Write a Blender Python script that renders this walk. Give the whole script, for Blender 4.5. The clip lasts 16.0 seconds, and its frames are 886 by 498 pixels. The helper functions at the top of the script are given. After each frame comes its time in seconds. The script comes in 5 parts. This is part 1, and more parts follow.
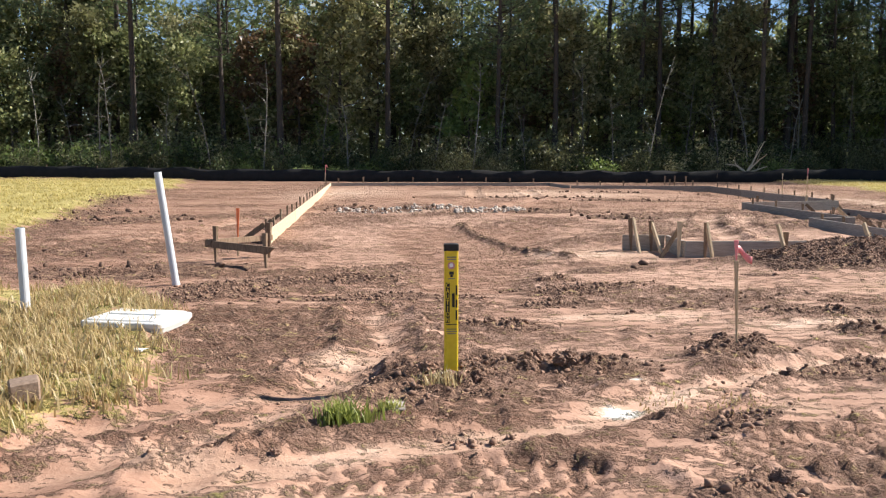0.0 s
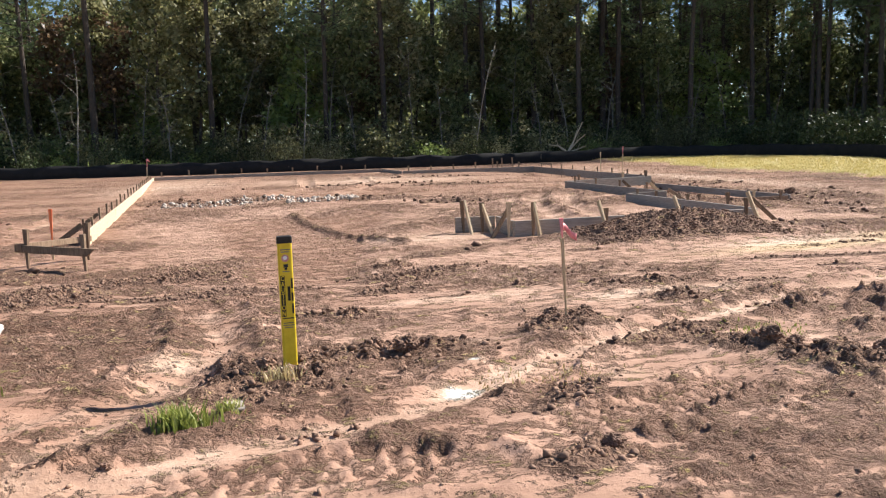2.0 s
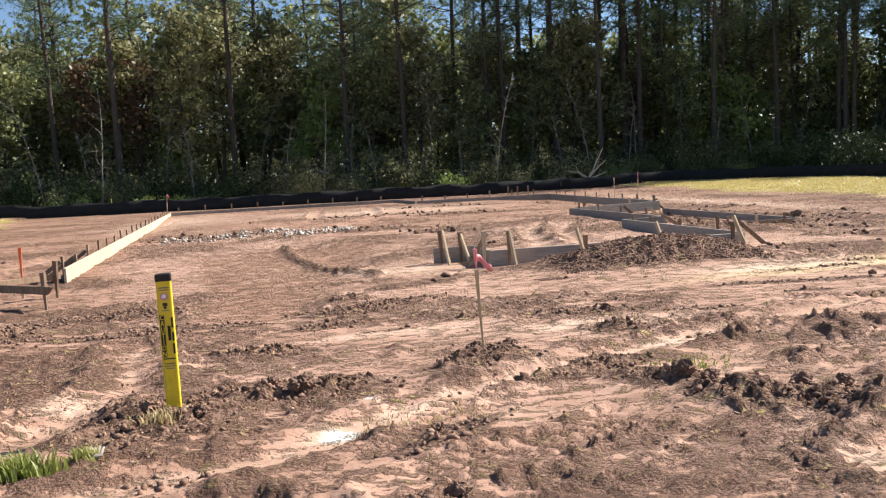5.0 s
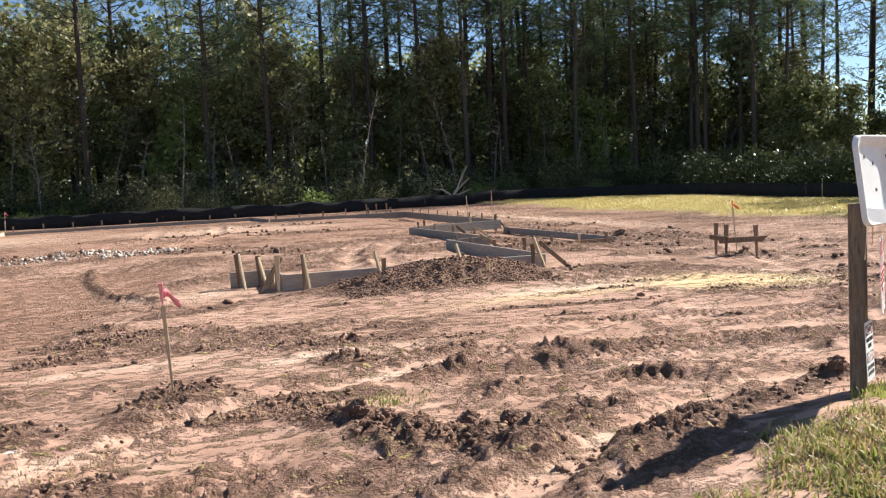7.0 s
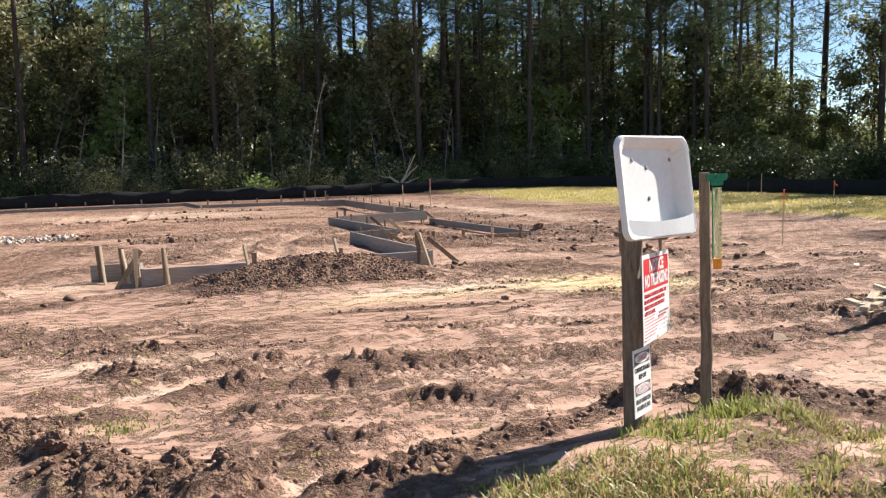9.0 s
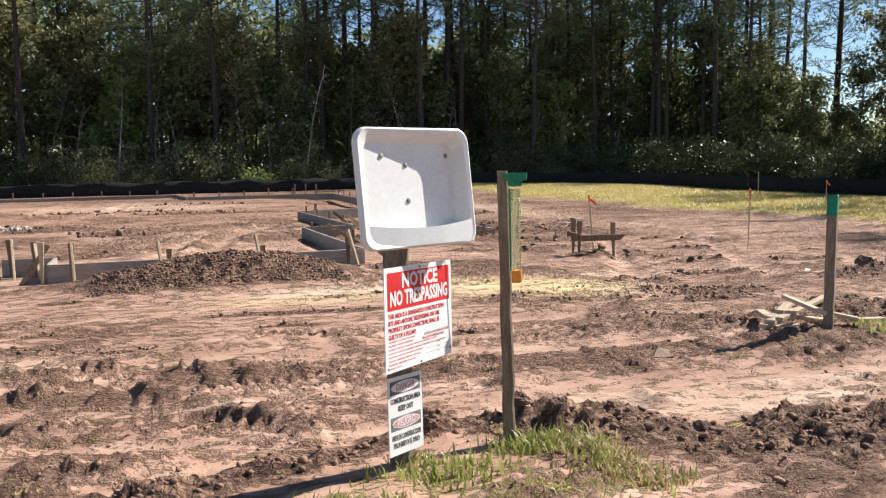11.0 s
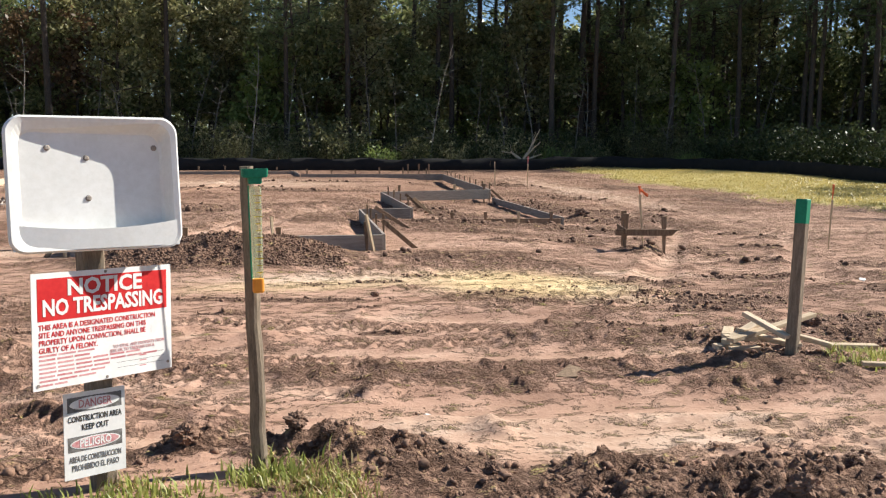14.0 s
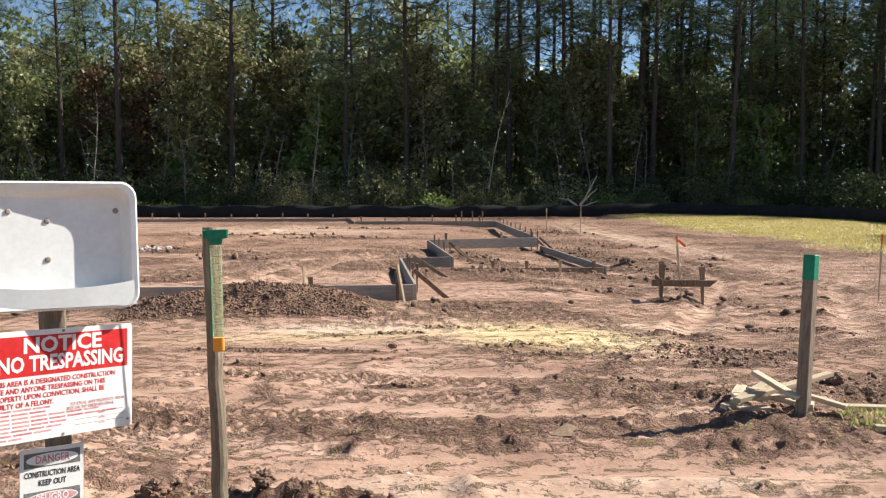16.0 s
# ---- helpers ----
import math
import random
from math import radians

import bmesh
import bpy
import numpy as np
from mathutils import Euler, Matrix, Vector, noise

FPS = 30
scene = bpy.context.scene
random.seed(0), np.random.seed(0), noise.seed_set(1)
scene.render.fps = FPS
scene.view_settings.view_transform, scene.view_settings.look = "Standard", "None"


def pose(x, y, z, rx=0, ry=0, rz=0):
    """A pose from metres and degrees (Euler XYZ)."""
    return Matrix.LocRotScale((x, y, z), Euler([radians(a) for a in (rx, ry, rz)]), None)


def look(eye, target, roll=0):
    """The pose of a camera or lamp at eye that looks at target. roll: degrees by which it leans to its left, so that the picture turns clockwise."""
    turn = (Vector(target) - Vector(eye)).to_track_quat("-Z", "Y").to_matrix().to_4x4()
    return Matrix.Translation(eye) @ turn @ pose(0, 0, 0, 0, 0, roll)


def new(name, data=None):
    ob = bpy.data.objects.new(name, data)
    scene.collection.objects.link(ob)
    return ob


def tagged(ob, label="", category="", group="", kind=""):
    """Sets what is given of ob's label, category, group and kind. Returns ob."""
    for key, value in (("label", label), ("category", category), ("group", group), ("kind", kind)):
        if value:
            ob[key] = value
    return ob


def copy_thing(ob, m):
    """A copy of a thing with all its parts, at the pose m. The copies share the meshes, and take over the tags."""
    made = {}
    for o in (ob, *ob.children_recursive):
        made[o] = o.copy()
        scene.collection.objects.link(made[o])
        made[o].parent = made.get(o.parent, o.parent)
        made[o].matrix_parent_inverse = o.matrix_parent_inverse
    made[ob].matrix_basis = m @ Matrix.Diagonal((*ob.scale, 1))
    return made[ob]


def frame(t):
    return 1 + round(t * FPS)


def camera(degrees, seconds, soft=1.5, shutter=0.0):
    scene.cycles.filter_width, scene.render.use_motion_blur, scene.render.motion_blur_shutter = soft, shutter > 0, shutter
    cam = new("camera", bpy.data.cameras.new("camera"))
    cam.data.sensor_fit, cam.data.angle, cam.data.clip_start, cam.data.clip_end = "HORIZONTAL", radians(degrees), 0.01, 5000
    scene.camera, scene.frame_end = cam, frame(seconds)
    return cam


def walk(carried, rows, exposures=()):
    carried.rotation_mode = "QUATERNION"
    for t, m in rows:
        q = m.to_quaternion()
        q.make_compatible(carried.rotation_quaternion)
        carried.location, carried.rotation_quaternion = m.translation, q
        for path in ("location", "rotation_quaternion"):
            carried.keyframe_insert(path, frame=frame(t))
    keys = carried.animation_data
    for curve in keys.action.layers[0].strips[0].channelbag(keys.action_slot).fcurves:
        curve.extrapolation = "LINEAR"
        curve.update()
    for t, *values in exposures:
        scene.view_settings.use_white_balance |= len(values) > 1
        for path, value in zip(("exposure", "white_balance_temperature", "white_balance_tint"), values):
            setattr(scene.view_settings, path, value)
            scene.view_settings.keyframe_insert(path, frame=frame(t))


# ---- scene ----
cam = camera(55.1, 16.0, soft=1.2)
PATH = [
    (0, (0.648, -0.011, 1.362), (0.714, 1.976, 1.147), 0.2),
    (0.5, (0.666, -0.027, 1.359), (0.791, 1.956, 1.135), 0.2),
    (1, (0.67, -0.036, 1.369), (0.891, 1.939, 1.145), -0.6),
    (1.5, (0.667, -0.001, 1.366), (1.018, 1.954, 1.134), -1.3),
    (2, (0.659, 0.007, 1.368), (1.105, 1.94, 1.118), -1.6),
    (2.5, (0.672, 0.048, 1.364), (1.216, 1.959, 1.132), -2.7),
    (3, (0.8, 0.115, 1.349), (1.45, 1.997, 1.169), -2.6),
    (3.5, (0.987, 0.059, 1.351), (1.574, 1.962, 1.166), -1.6),
    (3.7, (1.053, 0.115, 1.352), (1.56, 2.04, 1.163), -1.3),
    (5.8, (1.98, -0.009, 1.331), (2.34, 1.95, 1.154), -3.0),
    (6, (2.117, 0.036, 1.362), (2.592, 1.971, 1.189), -2.4),
    (6.5, (2.493, -0.08, 1.361), (3.098, 1.82, 1.199), -3.0),
    (7, (2.822, -0.02, 1.362), (3.45, 1.873, 1.207), -2.7),
    (7.5, (3.145, 0.103, 1.381), (3.819, 1.981, 1.234), -2.2),
    (8, (3.493, 0.052, 1.389), (4.147, 1.934, 1.219), -2.3),
    (8.5, (3.852, 0.168, 1.41), (4.503, 2.049, 1.22), -2.0),
    (9, (4.183, 0.189, 1.382), (4.881, 2.054, 1.194), -1.6),
    (9.2, (4.321, 0.19, 1.389), (5.026, 2.052, 1.203), -1.6),
    (11.3, (5.705, 0.323, 1.363), (6.351, 2.204, 1.153), -0.7),
    (11.5, (5.843, 0.319, 1.389), (6.495, 2.197, 1.169), -0.2),
    (12, (6.178, 0.263, 1.379), (6.813, 2.147, 1.164), -0.6),
    (12.5, (6.479, 0.328, 1.381), (7.087, 2.219, 1.149), -0.7),
    (13, (6.765, 0.342, 1.396), (7.317, 2.249, 1.154), -0.3),
    (13.5, (7.041, 0.314, 1.412), (7.462, 2.254, 1.166), 0.3),
    (14, (7.284, 0.372, 1.415), (7.598, 2.332, 1.171), 0.3),
    (14.5, (7.487, 0.346, 1.438), (7.724, 2.314, 1.176), 0.5),
    (15, (7.657, 0.303, 1.454), (7.843, 2.277, 1.194), 1.5),
    (15.5, (7.687, 0.3, 1.478), (7.851, 2.284, 1.278), 0.6),
    (16, (7.711, 0.323, 1.478), (7.878, 2.312, 1.34), 0.1),
]
EXPOSURES = [(0, 0.97, 6500, 10), (3.5, 1.03, 6500, 10), (7.0, 1.0, 6500, 10), (9.0, 1.01, 6500, 10), (11.5, 0.80, 6500, 10), (12.5, 0.72, 6600, 10), (13.0, 0.58, 7000, 10), (13.5, 0.66, 6600, 8), (14.0, 0.74, 6550, 8), (14.5, 0.80, 6500, 8), (16.0, 0.84, 6500, 7)]
walk(cam, [(t, look(eye, target, roll)) for t, eye, target, roll in PATH], EXPOSURES)

# ---- light ----
SUN_EL, SUN_AZ = radians(38.0), radians(12.5)
SUN_DIR = Vector((math.cos(SUN_EL) * math.cos(SUN_AZ), math.cos(SUN_EL) * math.sin(SUN_AZ), math.sin(SUN_EL)))
world = bpy.data.worlds.new("sky_world")
scene.world = world
world.use_nodes = True
wn = world.node_tree
sky = wn.nodes.new("ShaderNodeTexSky")
sky.sky_type, sky.sun_disc = "NISHITA", False
sky.sun_elevation, sky.sun_rotation = SUN_EL, math.pi / 2 - SUN_AZ
sky.altitude, sky.air_density, sky.dust_density, sky.ozone_density = 1500, 1.0, 0.0, 3.0
wn.links.new(sky.outputs[0], wn.nodes["Background"].inputs[0])
wn.nodes["Background"].inputs[1].default_value = 0.068
sun = new("sun", bpy.data.lights.new("sun", "SUN"))
sun.data.energy, sun.data.angle, sun.data.color = 5.0, radians(0.55), (1.0, 0.95, 0.87)
sun.matrix_world = look(SUN_DIR * 80, (0, 0, 0))


# ---- materials ----
def material(name):
    m = bpy.data.materials.new(name)
    m.use_nodes = True
    nt = m.node_tree
    return m, nt, nt.nodes["Principled BSDF"]


def node(nt, kind, **inputs):
    n = nt.nodes.new(kind)
    for k, v in inputs.items():
        n.inputs[k.replace("_", " ")].default_value = v
    return n


def noise_tex(nt, scale, detail=4.0, rough=0.6, stretch=None, coord="Object"):
    tc = nt.nodes.new("ShaderNodeTexCoord")
    out = tc.outputs[coord]
    if stretch:
        mp = nt.nodes.new("ShaderNodeMapping")
        mp.inputs["Scale"].default_value = stretch
        nt.links.new(out, mp.inputs[0])
        out = mp.outputs[0]
    n = node(nt, "ShaderNodeTexNoise", Scale=scale, Detail=detail, Roughness=rough)
    nt.links.new(out, n.inputs["Vector"])
    return n.outputs["Fac"]


def ramp(nt, fac, stops):
    r = nt.nodes.new("ShaderNodeValToRGB")
    e = r.color_ramp.elements
    while len(e) < len(stops):
        e.new(0.5)
    for el, (p, c) in zip(e, stops):
        el.position, el.color = p, (*c, 1.0)
    nt.links.new(fac, r.inputs[0])
    return r.outputs[0]


def mix(nt, fac, a, b, mode="MIX"):
    n = nt.nodes.new("ShaderNodeMix")
    n.data_type, n.blend_type = "RGBA", mode
    for sock, v in ((n.inputs[0], fac), (n.inputs[6], a), (n.inputs[7], b)):
        if isinstance(v, (int, float)):
            sock.default_value = v
        elif isinstance(v, tuple):
            sock.default_value = (*v, 1.0)
        else:
            nt.links.new(v, sock)
    return n.outputs[2]


def maths(nt, op, a, b=0.5, clamp=False):
    n = nt.nodes.new("ShaderNodeMath")
    n.operation, n.use_clamp = op, clamp
    for sock, v in ((n.inputs[0], a), (n.inputs[1], b)):
        if isinstance(v, (int, float)):
            sock.default_value = v
        else:
            nt.links.new(v, sock)
    return n.outputs[0]


def bumped(nt, bsdf, height, strength=0.4, dist=0.01):
    b = node(nt, "ShaderNodeBump", Strength=strength, Distance=dist)
    nt.links.new(height, b.inputs["Height"])
    nt.links.new(b.outputs[0], bsdf.inputs["Normal"])


def varied(name, c1, c2, scale=8.0, rough=0.8, bump=0.3, dist=0.004, stretch=None, metallic=0.0, fine=60.0, spec=0.3):
    """Two tones of one stuff, mixed by coarse and fine noise, shifted a little from piece to piece."""
    m, nt, b = material(name)
    coarse = noise_tex(nt, scale, 5, 0.62, stretch)
    grain = noise_tex(nt, fine, 3, 0.6, stretch)
    f = maths(nt, "ADD", maths(nt, "MULTIPLY", coarse, 0.65), maths(nt, "MULTIPLY", grain, 0.35))
    info = nt.nodes.new("ShaderNodeObjectInfo")
    f = maths(nt, "ADD", f, maths(nt, "MULTIPLY", maths(nt, "SUBTRACT", info.outputs["Random"], 0.5), 0.18))
    col = ramp(nt, f, [(0.33, c1), (0.66, c2)])
    nt.links.new(col, b.inputs["Base Color"])
    b.inputs["Roughness"].default_value, b.inputs["Metallic"].default_value = rough, metallic
    b.inputs["Specular IOR Level"].default_value = spec
    if bump:
        bumped(nt, b, grain, bump, dist)
    return m


def leafy(name, c1, c2, c3, glow=0.35, spec=0.4):
    """Leaves: tone by island and by tree, with light passing through."""
    m, nt, b = material(name)
    geo = nt.nodes.new("ShaderNodeNewGeometry")
    info = nt.nodes.new("ShaderNodeObjectInfo")
    f = maths(nt, "ADD", maths(nt, "MULTIPLY", geo.outputs["Random Per Island"], 0.6), maths(nt, "MULTIPLY", info.outputs["Random"], 0.4))
    col = ramp(nt, f, [(0.1, c1), (0.55, c2), (0.95, c3)])
    nt.links.new(col, b.inputs["Base Color"])
    b.inputs["Roughness"].default_value = 0.42
    b.inputs["Specular IOR Level"].default_value = spec
    tr = nt.nodes.new("ShaderNodeBsdfTranslucent")
    nt.links.new(col, tr.inputs[0])
    mx = nt.nodes.new("ShaderNodeMixShader")
    mx.inputs[0].default_value = glow
    nt.links.new(b.outputs[0], mx.inputs[1])
    nt.links.new(tr.outputs[0], mx.inputs[2])
    nt.links.new(mx.outputs[0], nt.nodes["Material Output"].inputs[0])
    return m


def node_colour(nt, tc, scale):
    n = node(nt, "ShaderNodeTexNoise", Scale=scale, Detail=2.0)
    nt.links.new(tc.outputs["Object"], n.inputs["Vector"])
    return n.outputs["Color"]


def soil_material():
    """Bare earth: tan clay, dark churned soil, pale sand and short turf, blended by the mesh's soil layer."""
    m, nt, b = material("soil")
    at = nt.nodes.new("ShaderNodeAttribute")
    at.attribute_name = "soil"
    sep = nt.nodes.new("ShaderNodeSeparateColor")
    nt.links.new(at.outputs["Color"], sep.inputs[0])
    clay = nt.nodes.new("ShaderNodeAttribute")
    clay.attribute_name = "clay"
    big = noise_tex(nt, 0.45, 4, 0.6)
    mid = noise_tex(nt, 4.0, 5, 0.62, (0.6, 1.0, 1.0))
    flake = noise_tex(nt, 8.5, 7, 0.72, (0.62, 1.15, 1.0))
    fine = noise_tex(nt, 34.0, 4, 0.65)
    grit = noise_tex(nt, 120.0, 2, 0.6)
    streak = noise_tex(nt, 1.6, 5, 0.62, (0.35, 1.5, 1.0))
    f = maths(nt, "ADD", maths(nt, "ADD", maths(nt, "MULTIPLY", big, 0.26), maths(nt, "MULTIPLY", streak, 0.36)), maths(nt, "ADD", maths(nt, "MULTIPLY", mid, 0.26), maths(nt, "MULTIPLY", fine, 0.12)))
    tc = nt.nodes.new("ShaderNodeTexCoord")
    crumbs = []
    for sc in (15.0, 40.0):
        vo = node(nt, "ShaderNodeTexVoronoi", Scale=sc, Randomness=1.0)
        warp = mix(nt, 0.06, tc.outputs["Object"], node_colour(nt, tc, sc * 0.6))
        nt.links.new(warp, vo.inputs["Vector"])
        crumbs.append(maths(nt, "SUBTRACT", 1.0, vo.outputs["Distance"]))
    tan = ramp(nt, f, [(0.40, (0.315, 0.184, 0.128)), (0.49, (0.44, 0.264, 0.188)), (0.58, (0.58, 0.370, 0.272))])
    dark = ramp(nt, maths(nt, "ADD", maths(nt, "MULTIPLY", flake, 0.6), maths(nt, "MULTIPLY", fine, 0.4)), [(0.40, (0.082, 0.047, 0.034)), (0.50, (0.205, 0.120, 0.083)), (0.62, (0.345, 0.208, 0.147))])
    red = ramp(nt, f, [(0.40, (0.25, 0.136, 0.090)), (0.50, (0.36, 0.205, 0.140)), (0.60, (0.47, 0.285, 0.20))])
    sand = ramp(nt, f, [(0.38, (0.43, 0.268, 0.187)), (0.50, (0.53, 0.348, 0.250)), (0.60, (0.68, 0.50, 0.385))])
    turf = ramp(nt, f, [(0.36, (0.25, 0.205, 0.065)), (0.52, (0.43, 0.355, 0.125)), (0.66, (0.56, 0.455, 0.20))])

    def edge(chan, width, amp=4.4):
        v = maths(nt, "ADD", chan, maths(nt, "MULTIPLY", maths(nt, "SUBTRACT", maths(nt, "ADD", maths(nt, "MULTIPLY", flake, 0.7), maths(nt, "MULTIPLY", fine, 0.3)), 0.5), amp))
        return maths(nt, "DIVIDE", maths(nt, "SUBTRACT", v, 0.5 - width / 2), width, clamp=True)

    col = mix(nt, edge(clay.outputs["Fac"], 0.9, 1.6), tan, red)
    col = mix(nt, edge(sep.outputs[1], 0.7, 2.0), col, sand)
    col = mix(nt, edge(maths(nt, "SUBTRACT", sep.outputs[1], 1.0), 0.6, 3.0), col, (0.78, 0.74, 0.68))
    ochre = ramp(nt, f, [(0.38, (0.50, 0.34, 0.18)), (0.50, (0.72, 0.53, 0.29)), (0.60, (0.82, 0.66, 0.40))])
    col = mix(nt, edge(at.outputs["Alpha"], 0.8, 2.2), col, ochre)
    flakes = edge(sep.outputs[0], 0.30)
    col = mix(nt, flakes, col, dark)
    col = mix(nt, edge(sep.outputs[2], 0.4), col, turf)
    nt.links.new(col, b.inputs["Base Color"])
    b.inputs["Roughness"].default_value = 0.92
    b.inputs["Specular IOR Level"].default_value = 0.2
    h = maths(nt, "ADD", maths(nt, "MULTIPLY", mid, 0.30), maths(nt, "ADD", maths(nt, "MULTIPLY", fine, 0.10), maths(nt, "MULTIPLY", grit, 0.03)))
    lump = maths(nt, "ADD", maths(nt, "MULTIPLY", crumbs[0], 0.45), maths(nt, "MULTIPLY", crumbs[1], 0.28))
    lump = maths(nt, "MULTIPLY", maths(nt, "ADD", lump, maths(nt, "MULTIPLY", flake, 0.9)), edge(sep.outputs[0], 0.7))
    bumped(nt, b, maths(nt, "ADD", h, lump), 1.0, 0.06)
    return m


M_SOIL = soil_material()
M_CLOD = varied("clod_soil", (0.10, 0.060, 0.043), (0.31, 0.188, 0.132), 3.0, 0.95, 0.6, 0.01, fine=45)
M_CLOD_TAN = varied("dry_clod_soil", (0.20, 0.125, 0.085), (0.40, 0.26, 0.18), 3.0, 0.95, 0.6, 0.01, fine=45)
M_FORM = varied("weathered_form_lumber", (0.20, 0.17, 0.145), (0.42, 0.37, 0.32), 5, 0.85, 0.3, 0.003, (1, 9, 9))
M_FORM_NEW = varied("pale_form_lumber", (0.50, 0.38, 0.25), (0.70, 0.57, 0.41), 5, 0.8, 0.3, 0.003, (1, 9, 9))
M_STAKE = varied("brown_stake_wood", (0.13, 0.085, 0.055), (0.34, 0.235, 0.155), 7, 0.85, 0.3, 0.003, (6, 6, 1))
M_STAKE_PALE = varied("fresh_cut_wood", (0.48, 0.34, 0.20), (0.70, 0.54, 0.36), 7, 0.8, 0.3, 0.003, (6, 6, 1))
M_POST = varied("grey_weathered_post_wood", (0.10, 0.075, 0.055), (0.30, 0.235, 0.17), 9, 0.9, 0.5, 0.004, (7, 7, 1))
M_SCRAP = varied("pale_scrap_lumber", (0.42, 0.31, 0.20), (0.68, 0.55, 0.40), 6, 0.8, 0.3, 0.003, (1, 8, 8))
M_YELLOW = varied("yellow_marker_plastic", (0.70, 0.48, 0.015), (0.84, 0.62, 0.03), 14, 0.42, 0.08, 0.002, spec=0.5)
M_ORANGE_FADED = varied("faded_orange_plastic", (0.78, 0.27, 0.03), (0.85, 0.36, 0.05), 14, 0.5, 0.05, 0.002)
M_BLACK = varied("black_plastic", (0.012, 0.012, 0.012), (0.03, 0.028, 0.026), 20, 0.5, 0.1, 0.002)
M_INK = varied("black_print", (0.015, 0.015, 0.015), (0.05, 0.045, 0.04), 60, 0.7, 0)
M_FADED_INK = varied("faded_grey_print", (0.10, 0.095, 0.09), (0.26, 0.25, 0.24), 45, 0.7, 0)
M_RED = varied("red_print", (0.52, 0.018, 0.02), (0.66, 0.035, 0.035), 12, 0.5, 0)
M_PINK = varied("faded_red_print", (0.50, 0.16, 0.17), (0.70, 0.42, 0.42), 40, 0.6, 0)
M_SIGN = varied("white_sign_board", (0.70, 0.69, 0.67), (0.84, 0.83, 0.81), 9, 0.45, 0.05, 0.001, spec=0.4)
M_TUB = varied("white_moulded_plastic", (0.72, 0.71, 0.67), (0.86, 0.855, 0.83), 4, 0.38, 0.05, 0.002, spec=0.5)
M_PVC = varied("grey_pvc_conduit", (0.44, 0.46, 0.49), (0.60, 0.62, 0.65), 6, 0.45, 0.05, 0.001, (1, 1, 0.3), spec=0.5)
M_GREEN = varied("green_paint", (0.005, 0.13, 0.075), (0.012, 0.24, 0.13), 9, 0.6, 0.15, 0.002)
M_ORANGE = varied("orange_marking_paint", (0.80, 0.14, 0.05), (0.92, 0.26, 0.11), 12, 0.65, 0.1, 0.002)
M_PINKFLAG = varied("pink_marking_tape", (0.80, 0.22, 0.24), (0.90, 0.40, 0.40), 20, 0.5, 0.1, 0.002)
M_LIME = varied("lime_marking_paint", (0.55, 0.62, 0.10), (0.68, 0.74, 0.20), 12, 0.65, 0.1, 0.002)
M_SILT = varied("black_silt_fabric", (0.008, 0.008, 0.009), (0.022, 0.021, 0.021), 3, 0.85, 0.3, 0.01)
M_BRICK = varied("brown_concrete_block", (0.17, 0.115, 0.085), (0.32, 0.23, 0.17), 14, 0.95, 0.6, 0.006)
M_WHITE_DEBRIS = varied("white_debris", (0.70, 0.69, 0.66), (0.85, 0.84, 0.82), 10, 0.6, 0.2, 0.004)
M_MARL = varied("pale_marl", (0.34, 0.27, 0.22), (0.60, 0.52, 0.45), 8, 0.9, 0.4, 0.01)
M_BARK = varied("pine_bark", (0.03, 0.024, 0.020), (0.12, 0.095, 0.078), 6, 0.95, 0.8, 0.03, (4, 4, 1), fine=24)
M_PALEBARK = varied("pale_bark", (0.13, 0.115, 0.10), (0.32, 0.29, 0.25), 5, 0.9, 0.5, 0.01, (3, 3, 1), fine=24)
M_LEAF = leafy("oak_leaves", (0.07, 0.09, 0.034), (0.20, 0.225, 0.09), (0.50, 0.50, 0.25), 0.55)
# understorey leaves: colour and glow lowered to stand in for the wood's shade
M_LEAF_SHADED = leafy("shaded_shrub_leaves", (0.025, 0.038, 0.016), (0.065, 0.085, 0.034), (0.14, 0.155, 0.07), 0.15, 0.1)
M_LEAF_OLIVE = leafy("olive_leaves", (0.085, 0.088, 0.04), (0.24, 0.235, 0.105), (0.54, 0.50, 0.28), 0.55)
M_LEAF_RUST = leafy("rusty_leaves", (0.09, 0.055, 0.035), (0.17, 0.105, 0.06), (0.26, 0.18, 0.10), 0.5)
M_LEAF_LIGHT = leafy("light_shrub_leaves", (0.13, 0.18, 0.045), (0.24, 0.31, 0.09), (0.36, 0.42, 0.16), 0.5)
M_NEEDLE = leafy("pine_needles", (0.075, 0.12, 0.05), (0.15, 0.205, 0.088), (0.24, 0.29, 0.135), 0.4)
M_GRASS = leafy("green_grass", (0.22, 0.26, 0.055), (0.37, 0.39, 0.11), (0.56, 0.51, 0.23), 0.4)
M_STRAW = leafy("dry_straw_grass", (0.36, 0.25, 0.11), (0.56, 0.43, 0.22), (0.68, 0.57, 0.34), 0.4)
M_FIELD = leafy("dry_field_grass", (0.33, 0.28, 0.075), (0.52, 0.42, 0.14), (0.64, 0.53, 0.24), 0.4)


def clear_material():
    m, nt, b = material("clear_gauge_plastic")
    b.inputs["Base Color"].default_value = (0.80, 0.86, 0.66, 1)
    b.inputs["Roughness"].default_value = 0.12
    b.inputs["Transmission Weight"].default_value = 0.8
    b.inputs["IOR"].default_value = 1.2
    return m


M_CLEAR = clear_material()


